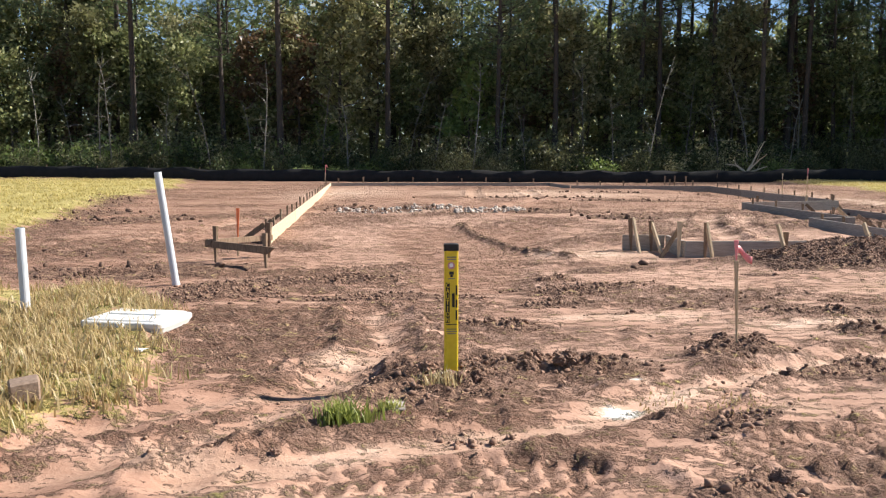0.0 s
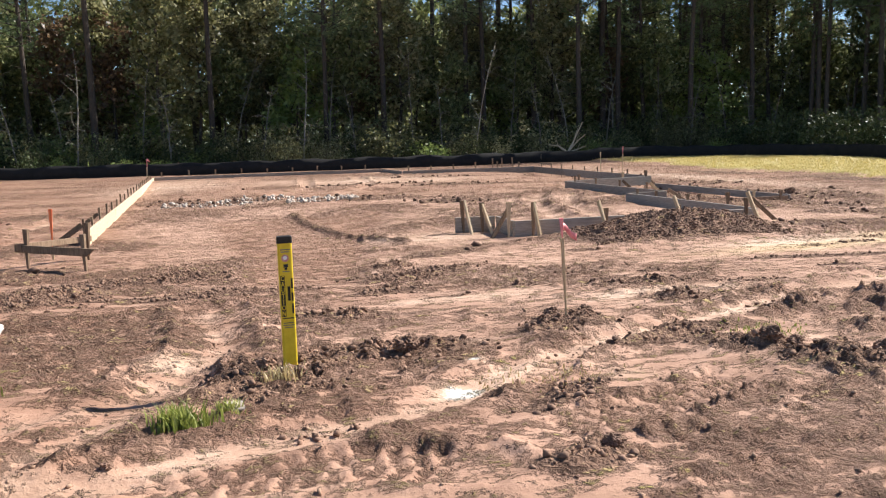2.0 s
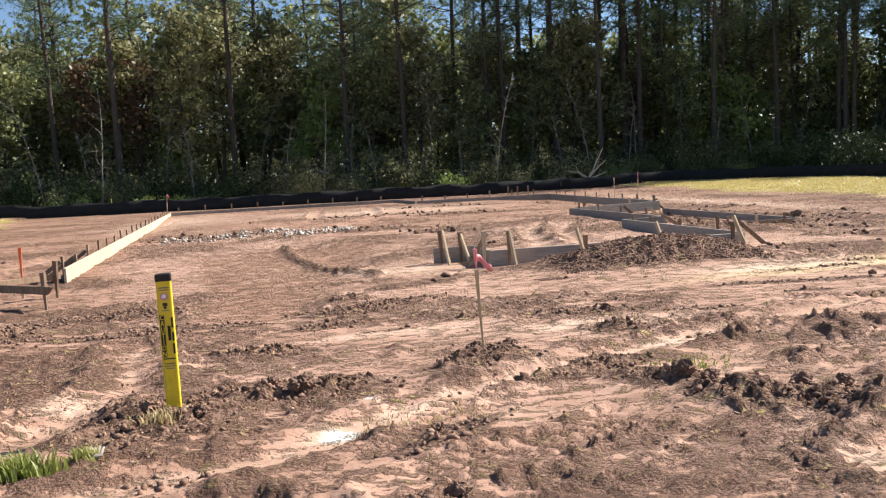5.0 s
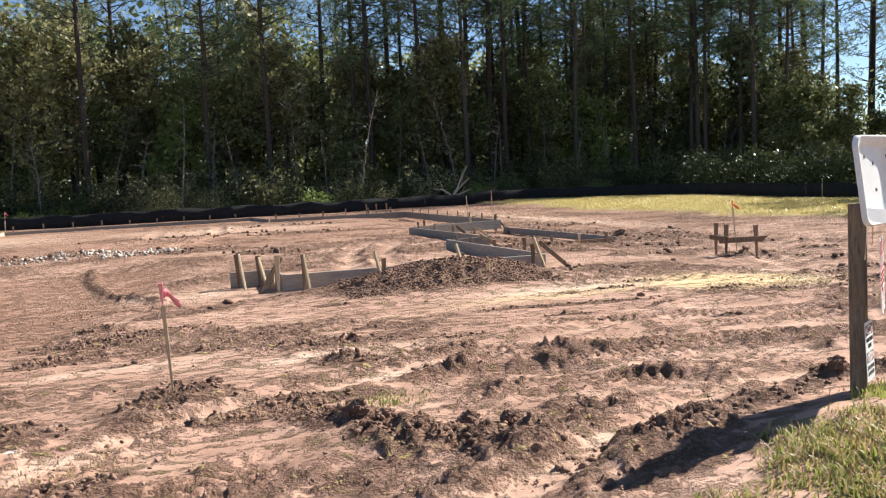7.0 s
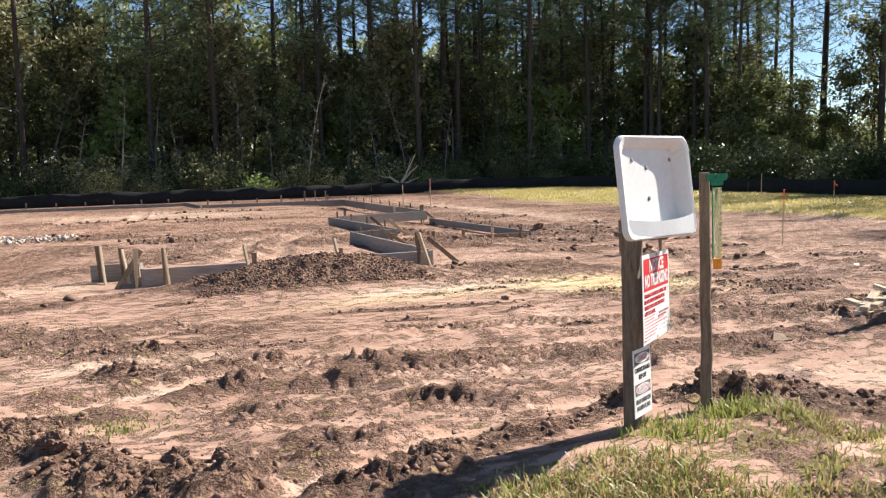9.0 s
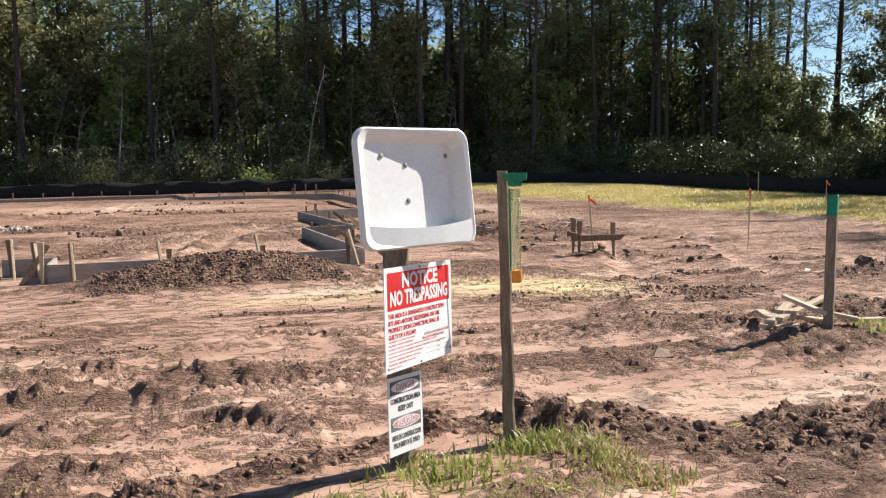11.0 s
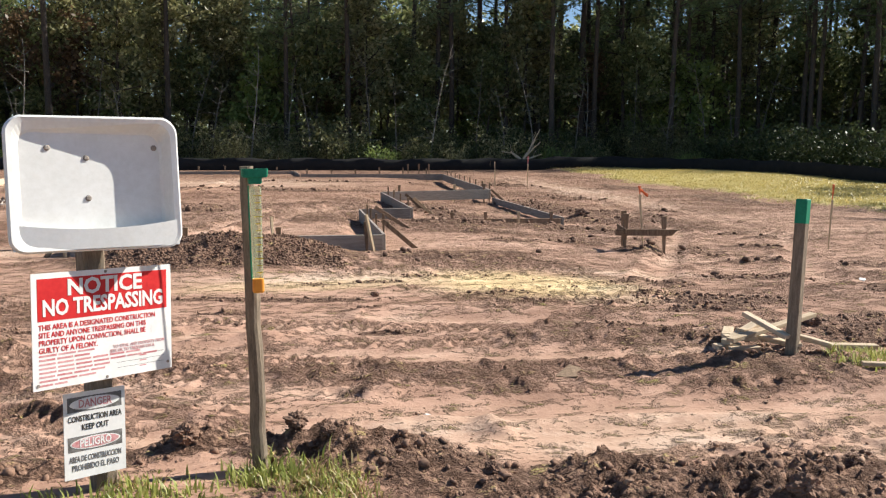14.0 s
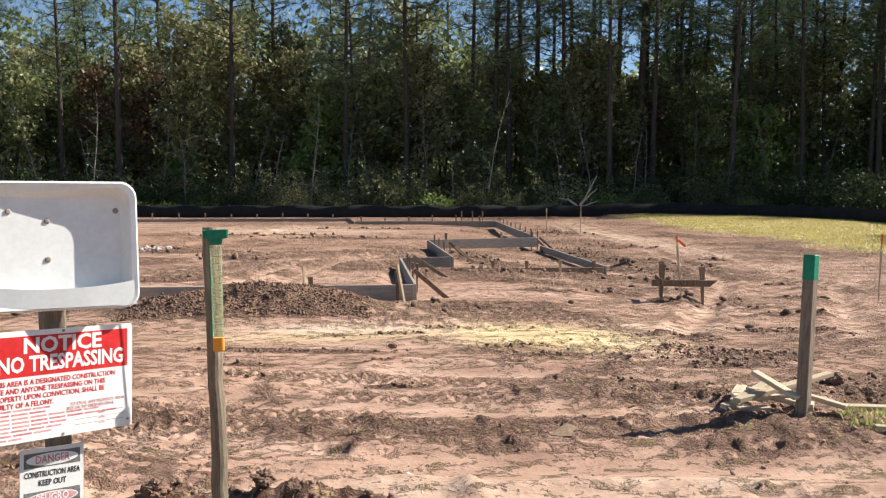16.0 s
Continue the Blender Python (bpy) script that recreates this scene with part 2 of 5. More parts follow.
# ---- mesh helpers ----
def np_mesh(name, verts, faces):
    verts, faces = np.asarray(verts, dtype=np.float32), np.asarray(faces, dtype=np.int32)
    me = bpy.data.meshes.new(name)
    n, k = faces.shape
    me.vertices.add(len(verts))
    me.vertices.foreach_set("co", verts.ravel())
    me.loops.add(n * k)
    me.loops.foreach_set("vertex_index", faces.ravel())
    me.polygons.add(n)
    me.polygons.foreach_set("loop_start", np.arange(0, n * k, k, dtype=np.int32))
    me.update(calc_edges=True)
    return me


def thing(name, label, category, m=None, group="", kind=""):
    ob = new(name)
    ob.empty_display_size = 0.1
    if m is not None:
        ob.matrix_world = m
    return tagged(ob, label, category, group, kind)


def part(name, shape, mat, parent=None, label="", smooth=False):
    """Links a bmesh or a mesh as one object under a thing or a part."""
    if isinstance(shape, bmesh.types.BMesh):
        me = bpy.data.meshes.new(name)
        bmesh.ops.recalc_face_normals(shape, faces=shape.faces)
        shape.to_mesh(me)
        shape.free()
    else:
        me = shape
    if not me.materials:
        me.materials.append(mat)
    if smooth:
        for p in me.polygons:
            p.use_smooth = True
    ob = new(name, me)
    if parent is not None:
        ob.parent = parent
    return tagged(ob, label)


def block(bm, sx, sy, sz, m=None, bevel=0.004, jitter=0.0, rng=None):
    """A bevelled block centred on the pose m."""
    r = bmesh.ops.create_cube(bm, size=1.0)
    vs = r["verts"]
    for v in vs:
        v.co = Vector((v.co.x * sx, v.co.y * sy, v.co.z * sz))
        if jitter and rng:
            v.co += Vector((rng.uniform(-jitter, jitter), rng.uniform(-jitter, jitter), rng.uniform(-jitter, jitter)))
    if bevel:
        es = list({e for v in vs for e in v.link_edges})
        res = bmesh.ops.bevel(bm, geom=es, offset=bevel, segments=1, affect="EDGES")
        vs = list({v for f in res["faces"] for v in f.verts} | {v for v in vs if v.is_valid})
    if m is not None:
        bmesh.ops.transform(bm, matrix=m, verts=vs)
    return vs


def stake_bm(sx, sy, z0, z1, tip=0.05, bevel=0.003):
    """An upright stake from z0 to z1 with a pointed foot."""
    bm = bmesh.new()
    vs = block(bm, sx, sy, z1 - z0, pose(0, 0, (z0 + z1) / 2), bevel)
    for v in vs:
        if v.co.z < z0 + 0.02:
            v.co.x *= 0.3
            v.co.y *= 0.3
    return bm


def lathe(bm, profile, seg=16, m=None):
    """A turned shape: profile of (radius, z)."""
    rings = []
    for r, z in profile:
        rings.append([bm.verts.new((r * math.cos(2 * math.pi * i / seg), r * math.sin(2 * math.pi * i / seg), z)) for i in range(seg)])
    for a, b in zip(rings, rings[1:]):
        for i in range(seg):
            bm.faces.new((a[i], a[(i + 1) % seg], b[(i + 1) % seg], b[i]))
    bm.faces.new(rings[0])
    bm.faces.new(rings[-1])
    if m is not None:
        bmesh.ops.transform(bm, matrix=m, verts=[v for r in rings for v in r])


def tubes(paths, seg=6, thin=3):
    """Tapered tubes: each path is a list of (point, radius); slender ones get fewer sides."""
    V, F, base, full = [], [], 0, seg
    for path in paths:
        seg = full if path[0][1] > 0.06 else thin
        pts = np.array([p for p, _ in path], dtype=float)
        rad = [r for _, r in path]
        for i in range(len(pts)):
            d = pts[min(i + 1, len(pts) - 1)] - pts[max(i - 1, 0)]
            d /= np.linalg.norm(d) + 1e-9
            a = np.cross(d, (0.31, 0.95, 0.1))
            a /= np.linalg.norm(a) + 1e-9
            b = np.cross(d, a)
            for k in range(seg):
                t = 2 * math.pi * k / seg
                V.append(pts[i] + rad[i] * (math.cos(t) * a + math.sin(t) * b))
        for i in range(len(pts) - 1):
            for k in range(seg):
                p, q = base + i * seg + k, base + i * seg + (k + 1) % seg
                F.append((p, q, q + seg, p + seg))
        base += len(pts) * seg
    return np.array(V), np.array(F)


def text_mesh(body, size, align="CENTER", width=1.0, bold=0.0):
    cu = bpy.data.curves.new("lettering", "FONT")
    cu.body, cu.size, cu.align_x, cu.align_y = body, size, align, "CENTER"
    cu.extrude, cu.offset, cu.resolution_u = 0.0006, bold, 2
    tmp = bpy.data.objects.new("lettering", cu)
    scene.collection.objects.link(tmp)
    dg = bpy.context.evaluated_depsgraph_get()
    me = bpy.data.meshes.new_from_object(tmp.evaluated_get(dg))
    bpy.data.objects.remove(tmp)
    for v in me.vertices:
        v.co = (v.co.x * width, -v.co.z, v.co.y)
    me.materials.clear()
    return me


def lettering(name, body, size, x, z, mat, parent, align="CENTER", width=1.0, y=-0.004, bold=0.0, label=""):
    ob = part(name, text_mesh(body, size, align, width, bold), mat, parent, label)
    ob.matrix_local = pose(x, y, z)
    return ob


# ---- terrain ----
def hashed(ix, iy, seed):
    h = (ix.astype(np.int64) * 374761393 + iy.astype(np.int64) * 668265263 + seed * 974634777) & 0xFFFFFFFF
    h = ((h ^ (h >> 13)) * 1274126177) & 0xFFFFFFFF
    return ((h ^ (h >> 16)) & 0xFFFF) / 65535.0


def vnoise(x, y, seed):
    ix, iy = np.floor(x), np.floor(y)
    fx, fy = x - ix, y - iy
    fx, fy = fx * fx * (3 - 2 * fx), fy * fy * (3 - 2 * fy)
    a, b = hashed(ix, iy, seed), hashed(ix + 1, iy, seed)
    c, d = hashed(ix, iy + 1, seed), hashed(ix + 1, iy + 1, seed)
    return (a * (1 - fx) + b * fx) * (1 - fy) + (c * (1 - fx) + d * fx) * fy


def fbm(x, y, scale, octaves, seed, gain=0.5):
    """Value noise of about -1 to 1; scale is the size of its largest feature in metres."""
    total, amp, norm = 0.0, 1.0, 0.0
    for o in range(octaves):
        f = 2.03 ** o / scale
        total = total + amp * (2 * vnoise(x * f + 17.3 * o, y * f - 9.1 * o, seed + o) - 1)
        norm += amp
        amp *= gain
    return total / norm


def billow(x, y, scale, octaves, seed, gain=0.55):
    """Lumps with sharp creases between, 0 to 1."""
    total, amp, norm = 0.0, 1.0, 0.0
    for o in range(octaves):
        f = 2.1 ** o / scale
        n = 2 * vnoise(x * f + 31.7 * o, y * f + 5.3 * o, seed + o) - 1
        total = total + amp * (1 - np.abs(n) ** 0.8)
        norm += amp
        amp *= gain
    return total / norm


def smooth(a, b, v):
    t = np.clip((v - a) / (b - a), 0, 1)
    return t * t * (3 - 2 * t)


def blob(x, y, cx, cy, rx, ry, turn=0.0, power=2.0):
    c, s = math.cos(radians(turn)), math.sin(radians(turn))
    u, v = (x - cx) * c + (y - cy) * s, -(x - cx) * s + (y - cy) * c
    return np.exp(-((np.abs(u / rx) ** power) + (np.abs(v / ry) ** power)))


def along(x, y, pts):
    """Distance to a line of points, and the way along it."""
    best, way, side, run = np.full(np.shape(x), 1e9), np.zeros(np.shape(x)), np.zeros(np.shape(x)), 0.0
    for (ax, ay), (bx, by) in zip(pts, pts[1:]):
        L = math.hypot(bx - ax, by - ay)
        ux, uy = (bx - ax) / L, (by - ay) / L
        s = np.clip((x - ax) * ux + (y - ay) * uy, 0, L)
        d = np.hypot(x - ax - s * ux, y - ay - s * uy)
        near = d < best
        best = np.where(near, d, best)
        way = np.where(near, run + s, way)
        side = np.where(near, -(x - ax) * uy + (y - ay) * ux, side)
        run += L
    return best, way, side


SAND_PATH = [(-0.3, 3.45), (0.44, 3.80), (0.75, 3.88), (1.13, 4.04), (1.56, 4.22), (2.24, 4.78), (2.94, 5.14), (3.94, 5.64), (5.71, 6.49), (7.0, 6.95)]
SAND_PATH_2 = [(4.0, 3.2), (4.6, 3.55), (5.0, 3.84), (5.56, 4.12), (6.34, 4.46), (6.9, 4.46), (8.0, 4.35)]
TREADS = [  # line, half width, lug length
    ([(0.05, 3.45), (0.61, 3.50), (1.10, 3.53), (1.55, 3.34)], 0.185, 0.105),
    ([(1.95, 3.56), (2.46, 3.77), (2.88, 3.95), (3.40, 4.25)], 0.15, 0.10),
    ([(2.10, 4.35), (2.38, 4.66), (2.62, 5.0)], 0.12, 0.10),
    ([(4.5, 5.27), (5.06, 5.14), (5.63, 4.98), (6.15, 4.62)], 0.13, 0.095),
    ([(6.1, 7.32), (7.1, 7.10), (8.04, 6.90), (8.9, 6.70)], 0.16, 0.10),
    ([(4.8, 6.50), (5.48, 6.34), (6.2, 6.13), (7.08, 5.92), (8.0, 5.80)], 0.15, 0.10),
    ([(7.2, 6.50), (7.92, 6.36), (8.7, 6.28)], 0.13, 0.09),
    ([(5.6, 5.70), (6.46, 5.62), (7.3, 5.74)], 0.12, 0.10),
    ([(9.9, 7.2), (10.5, 7.7), (11.0, 8.4)], 0.14, 0.11),
    ([(-6.2, 13.0), (-4.6, 14.0), (-3.2, 16.0)], 0.2, 0.2),
    ([(5.6, 22.0), (10, 22.8)], 0.3, 0.25),
]
RUTS = [
    [(-1.2, 4.0), (0.0, 4.9), (0.45, 5.9), (0.3, 7.3)],
    [(-1.0, 3.5), (-0.2, 4.25), (0.3, 5.1)],
    [(5.4, 6.52), (6.72, 6.31), (8.06, 5.98), (12, 5.6)],
    [(4.3, 5.5), (4.97, 5.40), (6.16, 5.26), (7.2, 4.85), (9.2, 4.75), (12, 4.2)],
    [(5.2, 6.05), (6.0, 5.60), (6.67, 5.35), (7.4, 5.2)],
    [(5.0, 4.75), (5.9, 4.55)],
    [(8.0, 7.3), (10.5, 6.6), (14, 7.0)],
    [(-7.0, 11.5), (-5.0, 13.2), (-3.4, 15.5), (-3.0, 19.0)],
    [(-6.0, 10.6), (-4.2, 12.3), (-2.6, 14.5)],
    [(13, 9), (15.5, 14), (17, 24), (17, 38)],
    [(11, 9), (14.0, 15), (15.5, 24), (15.6, 38)],
    [(1.0, 22), (2.5, 26), (3.0, 34)],
    [(3.0, 22), (4.4, 26), (5.0, 34)],
    [(5.6, 13.0), (6.2, 16.0), (7.4, 19.0)],
    [(6.3, 13.0), (6.9, 16.0), (8.0, 18.5)],
]
# dark churned places: x, y, radius x, radius y, turn, lift
CHURN = [
    (0.92, 5.12, 0.50, 0.30, 10, 0.08), (1.66, 5.30, 0.50, 0.30, 5, 0.17), (0.75, 4.75, 0.45, 0.22, 10, 0.06), (1.0, 3.98, 0.3, 0.07, 5, 0.05),
    (2.83, 5.62, 0.42, 0.28, 25, 0.22), (3.25, 5.08, 0.75, 0.16, 12, 0.09), (3.72, 4.75, 0.34, 0.26, -30, 0.16), (3.95, 4.28, 0.30, 0.24, -20, 0.16), (4.35, 3.92, 0.42, 0.22, -15, 0.16),
    (4.75, 3.62, 0.36, 0.14, 0, 0.10), (2.3, 4.15, 0.4, 0.12, 35, 0.05), (2.0, 3.25, 0.25, 0.12, 20, 0.08), (5.35, 3.66, 0.55, 0.15, 20, 0.14),
    (6.1, 3.95, 0.55, 0.15, 20, 0.11), (7.3, 4.08, 0.40, 0.24, -10, 0.13), (7.8, 3.85, 0.4, 0.22, -15, 0.08), (8.46, 3.5, 0.5, 0.2, 0, 0.08), (6.75, 4.2, 0.25, 0.16, 20, 0.10),
    (4.09, 6.32, 0.28, 0.12, 0, 0.08), (4.9, 5.97, 0.3, 0.10, 0, 0.06), (4.2, 6.30, 0.3, 0.12, 0, 0.07), (4.95, 6.02, 0.25, 0.1, 0, 0.05), (2.2, 9.2, 0.3, 0.14, 0, 0.07), (2.15, 8.3, 0.5, 0.12, 0, 0.06), (1.4, 6.55, 0.2, 0.1, 0, 0.07), (10.65, 7.95, 0.4, 0.2, 0, 0.09), (10.75, 7.2, 0.5, 0.16, 0, 0.08), (8.56, 3.72, 0.35, 0.16, 0, 0.10), (7.55, 4.0, 0.45, 0.2, -5, 0.12), (9.25, 3.5, 0.6, 0.26, 0, 0.13), (10.2, 3.3, 0.6, 0.3, 0, 0.10), (10.5, 5.65, 0.6, 0.28, 5, 0.07), (11.6, 6.1, 0.7, 0.3, 10, 0.08),
    (-1.25, 8.5, 0.62, 0.62, 35, 0.10), (-0.4, 9.2, 0.9, 0.35, 10, 0.06), (-1.9, 10.6, 0.7, 0.3, 0, 0.05), (-2.9, 9.9, 1.2, 0.5, 5, 0.08),
    (0.3, 8.1, 0.9, 0.18, 10, 0.04), (1.9, 7.6, 0.45, 0.14, 15, 0.06), (2.6, 8.7, 0.7, 0.2, 30, 0.06), (3.1, 10.2, 0.8, 0.25, 30, 0.06),
    (1.3, 6.7, 0.5, 0.16, -10, 0.05), (4.2, 7.2, 0.5, 0.16, 0, 0.06), (5.2, 7.0, 0.4, 0.10, 0, 0.03),
    (-5.5, 17.5, 2.0, 0.8, 40, 0.16), (-7.0, 19.5, 1.4, 0.9, 50, 0.18), (-8.5, 25.0, 1.0, 3.0, 10, 0.2), (-5.5, 11.5, 1.6, 0.5, 10, 0.08),
    (0.5, 21.0, 1.5, 0.5, -8, 0.16), (3.4, 19.6, 1.5, 0.45, -15, 0.16), (5.0, 17.8, 0.9, 0.5, -30, 0.16), (-1.0, 22.4, 0.8, 0.5, 0, 0.14),
    (4.6, 13.4, 0.7, 0.3, 20, 0.10), (10.0, 15.4, 1.3, 0.4, -8, 0.14), (11.8, 15.6, 0.9, 0.4, 0, 0.16), (12.9, 17.3, 0.35, 0.35, 0, 0.34),
    (13.6, 16.8, 1.3, 0.5, 0, 0.14), (13.2, 20.0, 0.5, 2.6, 10, 0.16), (10.4, 17.2, 0.7, 0.6, 0, 0.10), (9.8, 18.6, 0.5, 1.2, 10, 0.12),
    (12.05, 11.95, 0.5, 0.3, 0, 0.22), (12.4, 9.5, 0.9, 0.25, 0, 0.07), (14.0, 8.4, 1.0, 0.35, 15, 0.09), (11.0, 7.6, 0.9, 0.22, 0, 0.07), (13.0, 6.6, 0.9, 0.3, 10, 0.09),
    (7.0, 8.2, 0.9, 0.1, -6, 0.03), (9.0, 10.9, 1.0, 0.35, 10, 0.08), (18.8, 30.0, 0.6, 3.0, 0, 0.12), (19.3, 23.0, 0.6, 2.4, 0, 0.12), (14.6, 31.5, 1.2, 0.8, 0, 0.2),
    (7.0, 24.8, 2.2, 0.3, 0, 0.08), (4.0, 26.5, 3.0, 0.3, 4, 0.05), (8.0, 30.5, 2.5, 0.3, 0, 0.06),
]
spots = random.Random(77)
CHURN += [(spots.uniform(9.8, 16.5), spots.uniform(6.0, 14.0), spots.uniform(0.2, 0.55), spots.uniform(0.07, 0.16), spots.uniform(-25, 25), spots.uniform(0.05, 0.10)) for k in range(34)]
CHURN += [(spots.uniform(-3.0, 9.5), spots.uniform(6.6, 9.6), spots.uniform(0.15, 0.4), spots.uniform(0.05, 0.10), spots.uniform(-12, 12), spots.uniform(0.03, 0.06)) for k in range(26)]
CHURN += [(spots.uniform(10.0, 16.0), spots.uniform(14.0, 26.0), spots.uniform(0.4, 0.9), spots.uniform(0.12, 0.3), spots.uniform(-25, 25), spots.uniform(0.06, 0.12)) for k in range(20)]
PALE = [(1.76, 4.42, 0.20, 0.13, 12), (1.76, 4.44, 0.12, 0.10, 0), (1.95, 4.92, 0.10, 0.08, 0), (8.0, 4.5, 0.7, 0.22, 0), (0.2, 5.55, 0.30, 0.28, 40), (-0.45, 3.6, 0.5, 0.14, 0), (2.72, 4.42, 0.22, 0.16, 20), (2.0, 5.35, 0.28, 0.12, 20),
        (9.7, 8.6, 1.5, 0.55, -28), (7.4, 9.3, 1.9, 0.35, 8), (10.9, 9.6, 1.2, 0.4, 0), (4.2, 6.7, 1.2, 0.3, 10), (9.0, 4.2, 1.6, 0.5, 0), (10.4, 3.8, 0.9, 0.3, 0), (2.5, 7.1, 0.8, 0.2, 5),
        (1.0, 20.6, 0.9, 0.3, -8), (2.6, 19.9, 0.7, 0.25, -12), (-0.3, 21.3, 0.6, 0.25, 0), (4.3, 18.6, 0.5, 0.2, -20), (3.2, 11.9, 1.2, 0.8, 0), (5.0, 30.0, 4.5, 4.0, 0), (-2.0, 31.0, 2.5, 5.0, 0), (16.4, 28, 1.2, 10, 0)]


def field_masks(x, y):
    wob = fbm(x, y, 3.0, 4, 71) * 1.3 + fbm(x, y, 0.6, 2, 72) * 0.3
    left = smooth(0.0, 0.9, (-5.6 - 0.13 * (y - 10) - 0.02 * np.maximum(0, y - 18) + wob) - x) * smooth(13.5, 15.5, y + wob)
    right = smooth(0.0, 0.9, x + wob - 20.2) * smooth(9, 11.5, y + wob)
    beyond = smooth(0, 3, y - 44.5 + wob)
    return np.maximum(np.maximum(left, right), 0), beyond


def bank_masks(x, y):
    """Rough grass by the roadside: dry on one bank, greener round the posts."""
    w = fbm(x, y, 0.5, 3, 81) * 0.35
    dry = blob(x, y, -2.35, 6.4, 1.15, 2.3, 20, 3.0) + 0.9 * blob(x, y, -1.75, 4.6, 0.5, 0.8, 0) + 0.8 * blob(x, y, -3.9, 6.5, 1.6, 1.6, 0, 3)
    green = blob(x, y, 6.2, 2.75, 1.6, 0.80, 20, 3.0) + 0.7 * blob(x, y, 7.1, 3.75, 0.35, 0.28, 0) + 0.9 * blob(x, y, 11.05, 5.35, 0.5, 0.26, 10)
    return smooth(0.32, 0.6, dry + w), smooth(0.32, 0.6, green + w)


def terrain(x, y):
    """Height and soil layers at plan places (arrays)."""
    z = 0.035 * fbm(x, y, 4.0, 3, 3) + 0.012 * fbm(x, y, 0.9, 3, 5)
    ridge = fbm(x * 0.35 + y * 0.1, y, 0.45, 4, 7)
    rough = smooth(-0.20, 0.30, 0.55 * fbm(x * 0.4, y, 0.9, 4, 11) + 0.6 * fbm(x, y, 1.6, 4, 12) + 0.25 * fbm(x, y, 0.3, 2, 13))
    dark = 0.12 + 0.33 * rough - 0.04 * (1 - smooth(4.5, 6.5, y))
    lumps = billow(x, y, 0.13, 3, 21)
    crumb = billow(x, y, 0.055, 2, 25) - 0.5
    fine = fbm(x, y, 0.07, 3, 23)
    proud = smooth(0.50, 0.80, lumps) * smooth(0.35, 0.9, rough)
    z = z + 0.030 * proud + 0.012 * rough * crumb + 0.012 * rough * ridge + 0.0015 * fine
    dark = dark + 0.16 * proud + 0.10 * smooth(9.0, 11.0, x) * smooth(5.5, 7.0, y)
    churn, broken = np.zeros_like(z), np.zeros_like(z)
    heave = 0.55 + 0.75 * billow(x, y, 0.3, 2, 41)
    for cx, cy, rx, ry, turn, lift in CHURN:
        b = blob(x, y, cx, cy, rx * 0.98, ry * 0.98, turn)
        churn = np.maximum(churn, b)
        broken = np.maximum(broken, b * min(1.0, lift / 0.12))
        z = z + 0.42 * lift * b * heave
    z = z + smooth(0.15, 0.85, broken) * (0.095 * (billow(x, y, 0.13, 3, 31) - 0.5) + 0.04 * (billow(x, y, 0.36, 2, 33) - 0.5) + 0.035 * crumb + 0.012 * fbm(x, y, 0.04, 2, 35))
    dark = np.maximum(dark, 0.98 * smooth(0.15, 0.6, churn + 0.30 * fbm(x, y, 0.4, 3, 43)))
    # spoil heap beside the form
    heap = blob(x, y, 6.3, 10.5, 1.35, 0.68, 4, 2.2)
    z = z + 0.42 * heap * (0.85 + 0.3 * fbm(x, y, 0.6, 3, 51)) + smooth(0.15, 0.5, heap) * (0.08 * (billow(x, y, 0.12, 3, 53) - 0.5))
    dark = np.maximum(dark, 1.0 * smooth(0.10, 0.3, heap))
    sand = 0.25 * smooth(0.0, 0.6, fbm(x, y, 2.4, 3, 61))
    for cx, cy, rx, ry, turn in PALE:
        pale = blob(x, y, cx, cy, rx, ry, turn)
        sand, dark = np.maximum(sand, 0.95 * pale), dark * (1 - 0.6 * pale)
    sand = sand + 1.3 * blob(x, y, 1.76, 4.44, 0.15, 0.13, 10) + 1.1 * blob(x, y, 1.97, 4.93, 0.07, 0.06) + 0.35 * blob(x, y, 0.15, 5.6, 0.22, 0.2, 40)
    # scraped flat ground
    u = (y - 8.0) / 8.8
    flat = smooth(0, 0.1, u) * smooth(0, 0.1, 1 - u) * smooth(0, 0.35, x - (0.62 - 0.75 * u) + 0.15 * fbm(x, y, 0.8, 2, 63)) * smooth(0, 0.35, (1.75 + 1.75 * u) - x + 0.15 * fbm(x, y, 0.8, 2, 64))
    z = z * (1 - 0.8 * flat) - 0.03 * flat
    dark, sand = dark * (1 - 0.85 * flat) + 0.18 * flat, sand * (1 - 0.8 * flat)
    d, s, side = along(x, y, [(1.55, 17.0), (1.75, 14.5), (2.1, 12.6), (2.75, 11.3)])
    groove = np.exp(-(d / 0.12) ** 2)
    z = z + 0.07 * groove * (0.5 + lumps)
    dark = np.maximum(dark, 0.8 * groove)
    # wheel ruts
    for i, line in enumerate(RUTS):
        d, s, side = along(x, y, line)
        w = 0.16 + 0.04 * fbm(s, s * 0.3, 0.8, 2, 91 + i)
        g = np.exp(-(d / w) ** 2)
        z = z * (1 - 0.6 * g) - 0.035 * g + 0.03 * np.exp(-((d - 2.0 * w) / 0.09) ** 2) * (0.4 + lumps)
        dark, sand = dark * (1 - 0.65 * g), np.maximum(sand, 0.42 * g)
    for i, line in enumerate((SAND_PATH, SAND_PATH_2)):
        d, s, side = along(x, y, line)
        d = np.abs(d + 0.05 * fbm(x, y, 0.7, 2, 95))
        g = 1 - smooth(0.07, 0.17, d)
        z = z * (1 - 0.8 * g) - 0.02 * g + 0.035 * np.exp(-((d - 0.25) / 0.08) ** 2) * (0.3 + lumps)
        dark, sand = dark * (1 - 0.9 * g), np.maximum(sand, 0.62 * g)
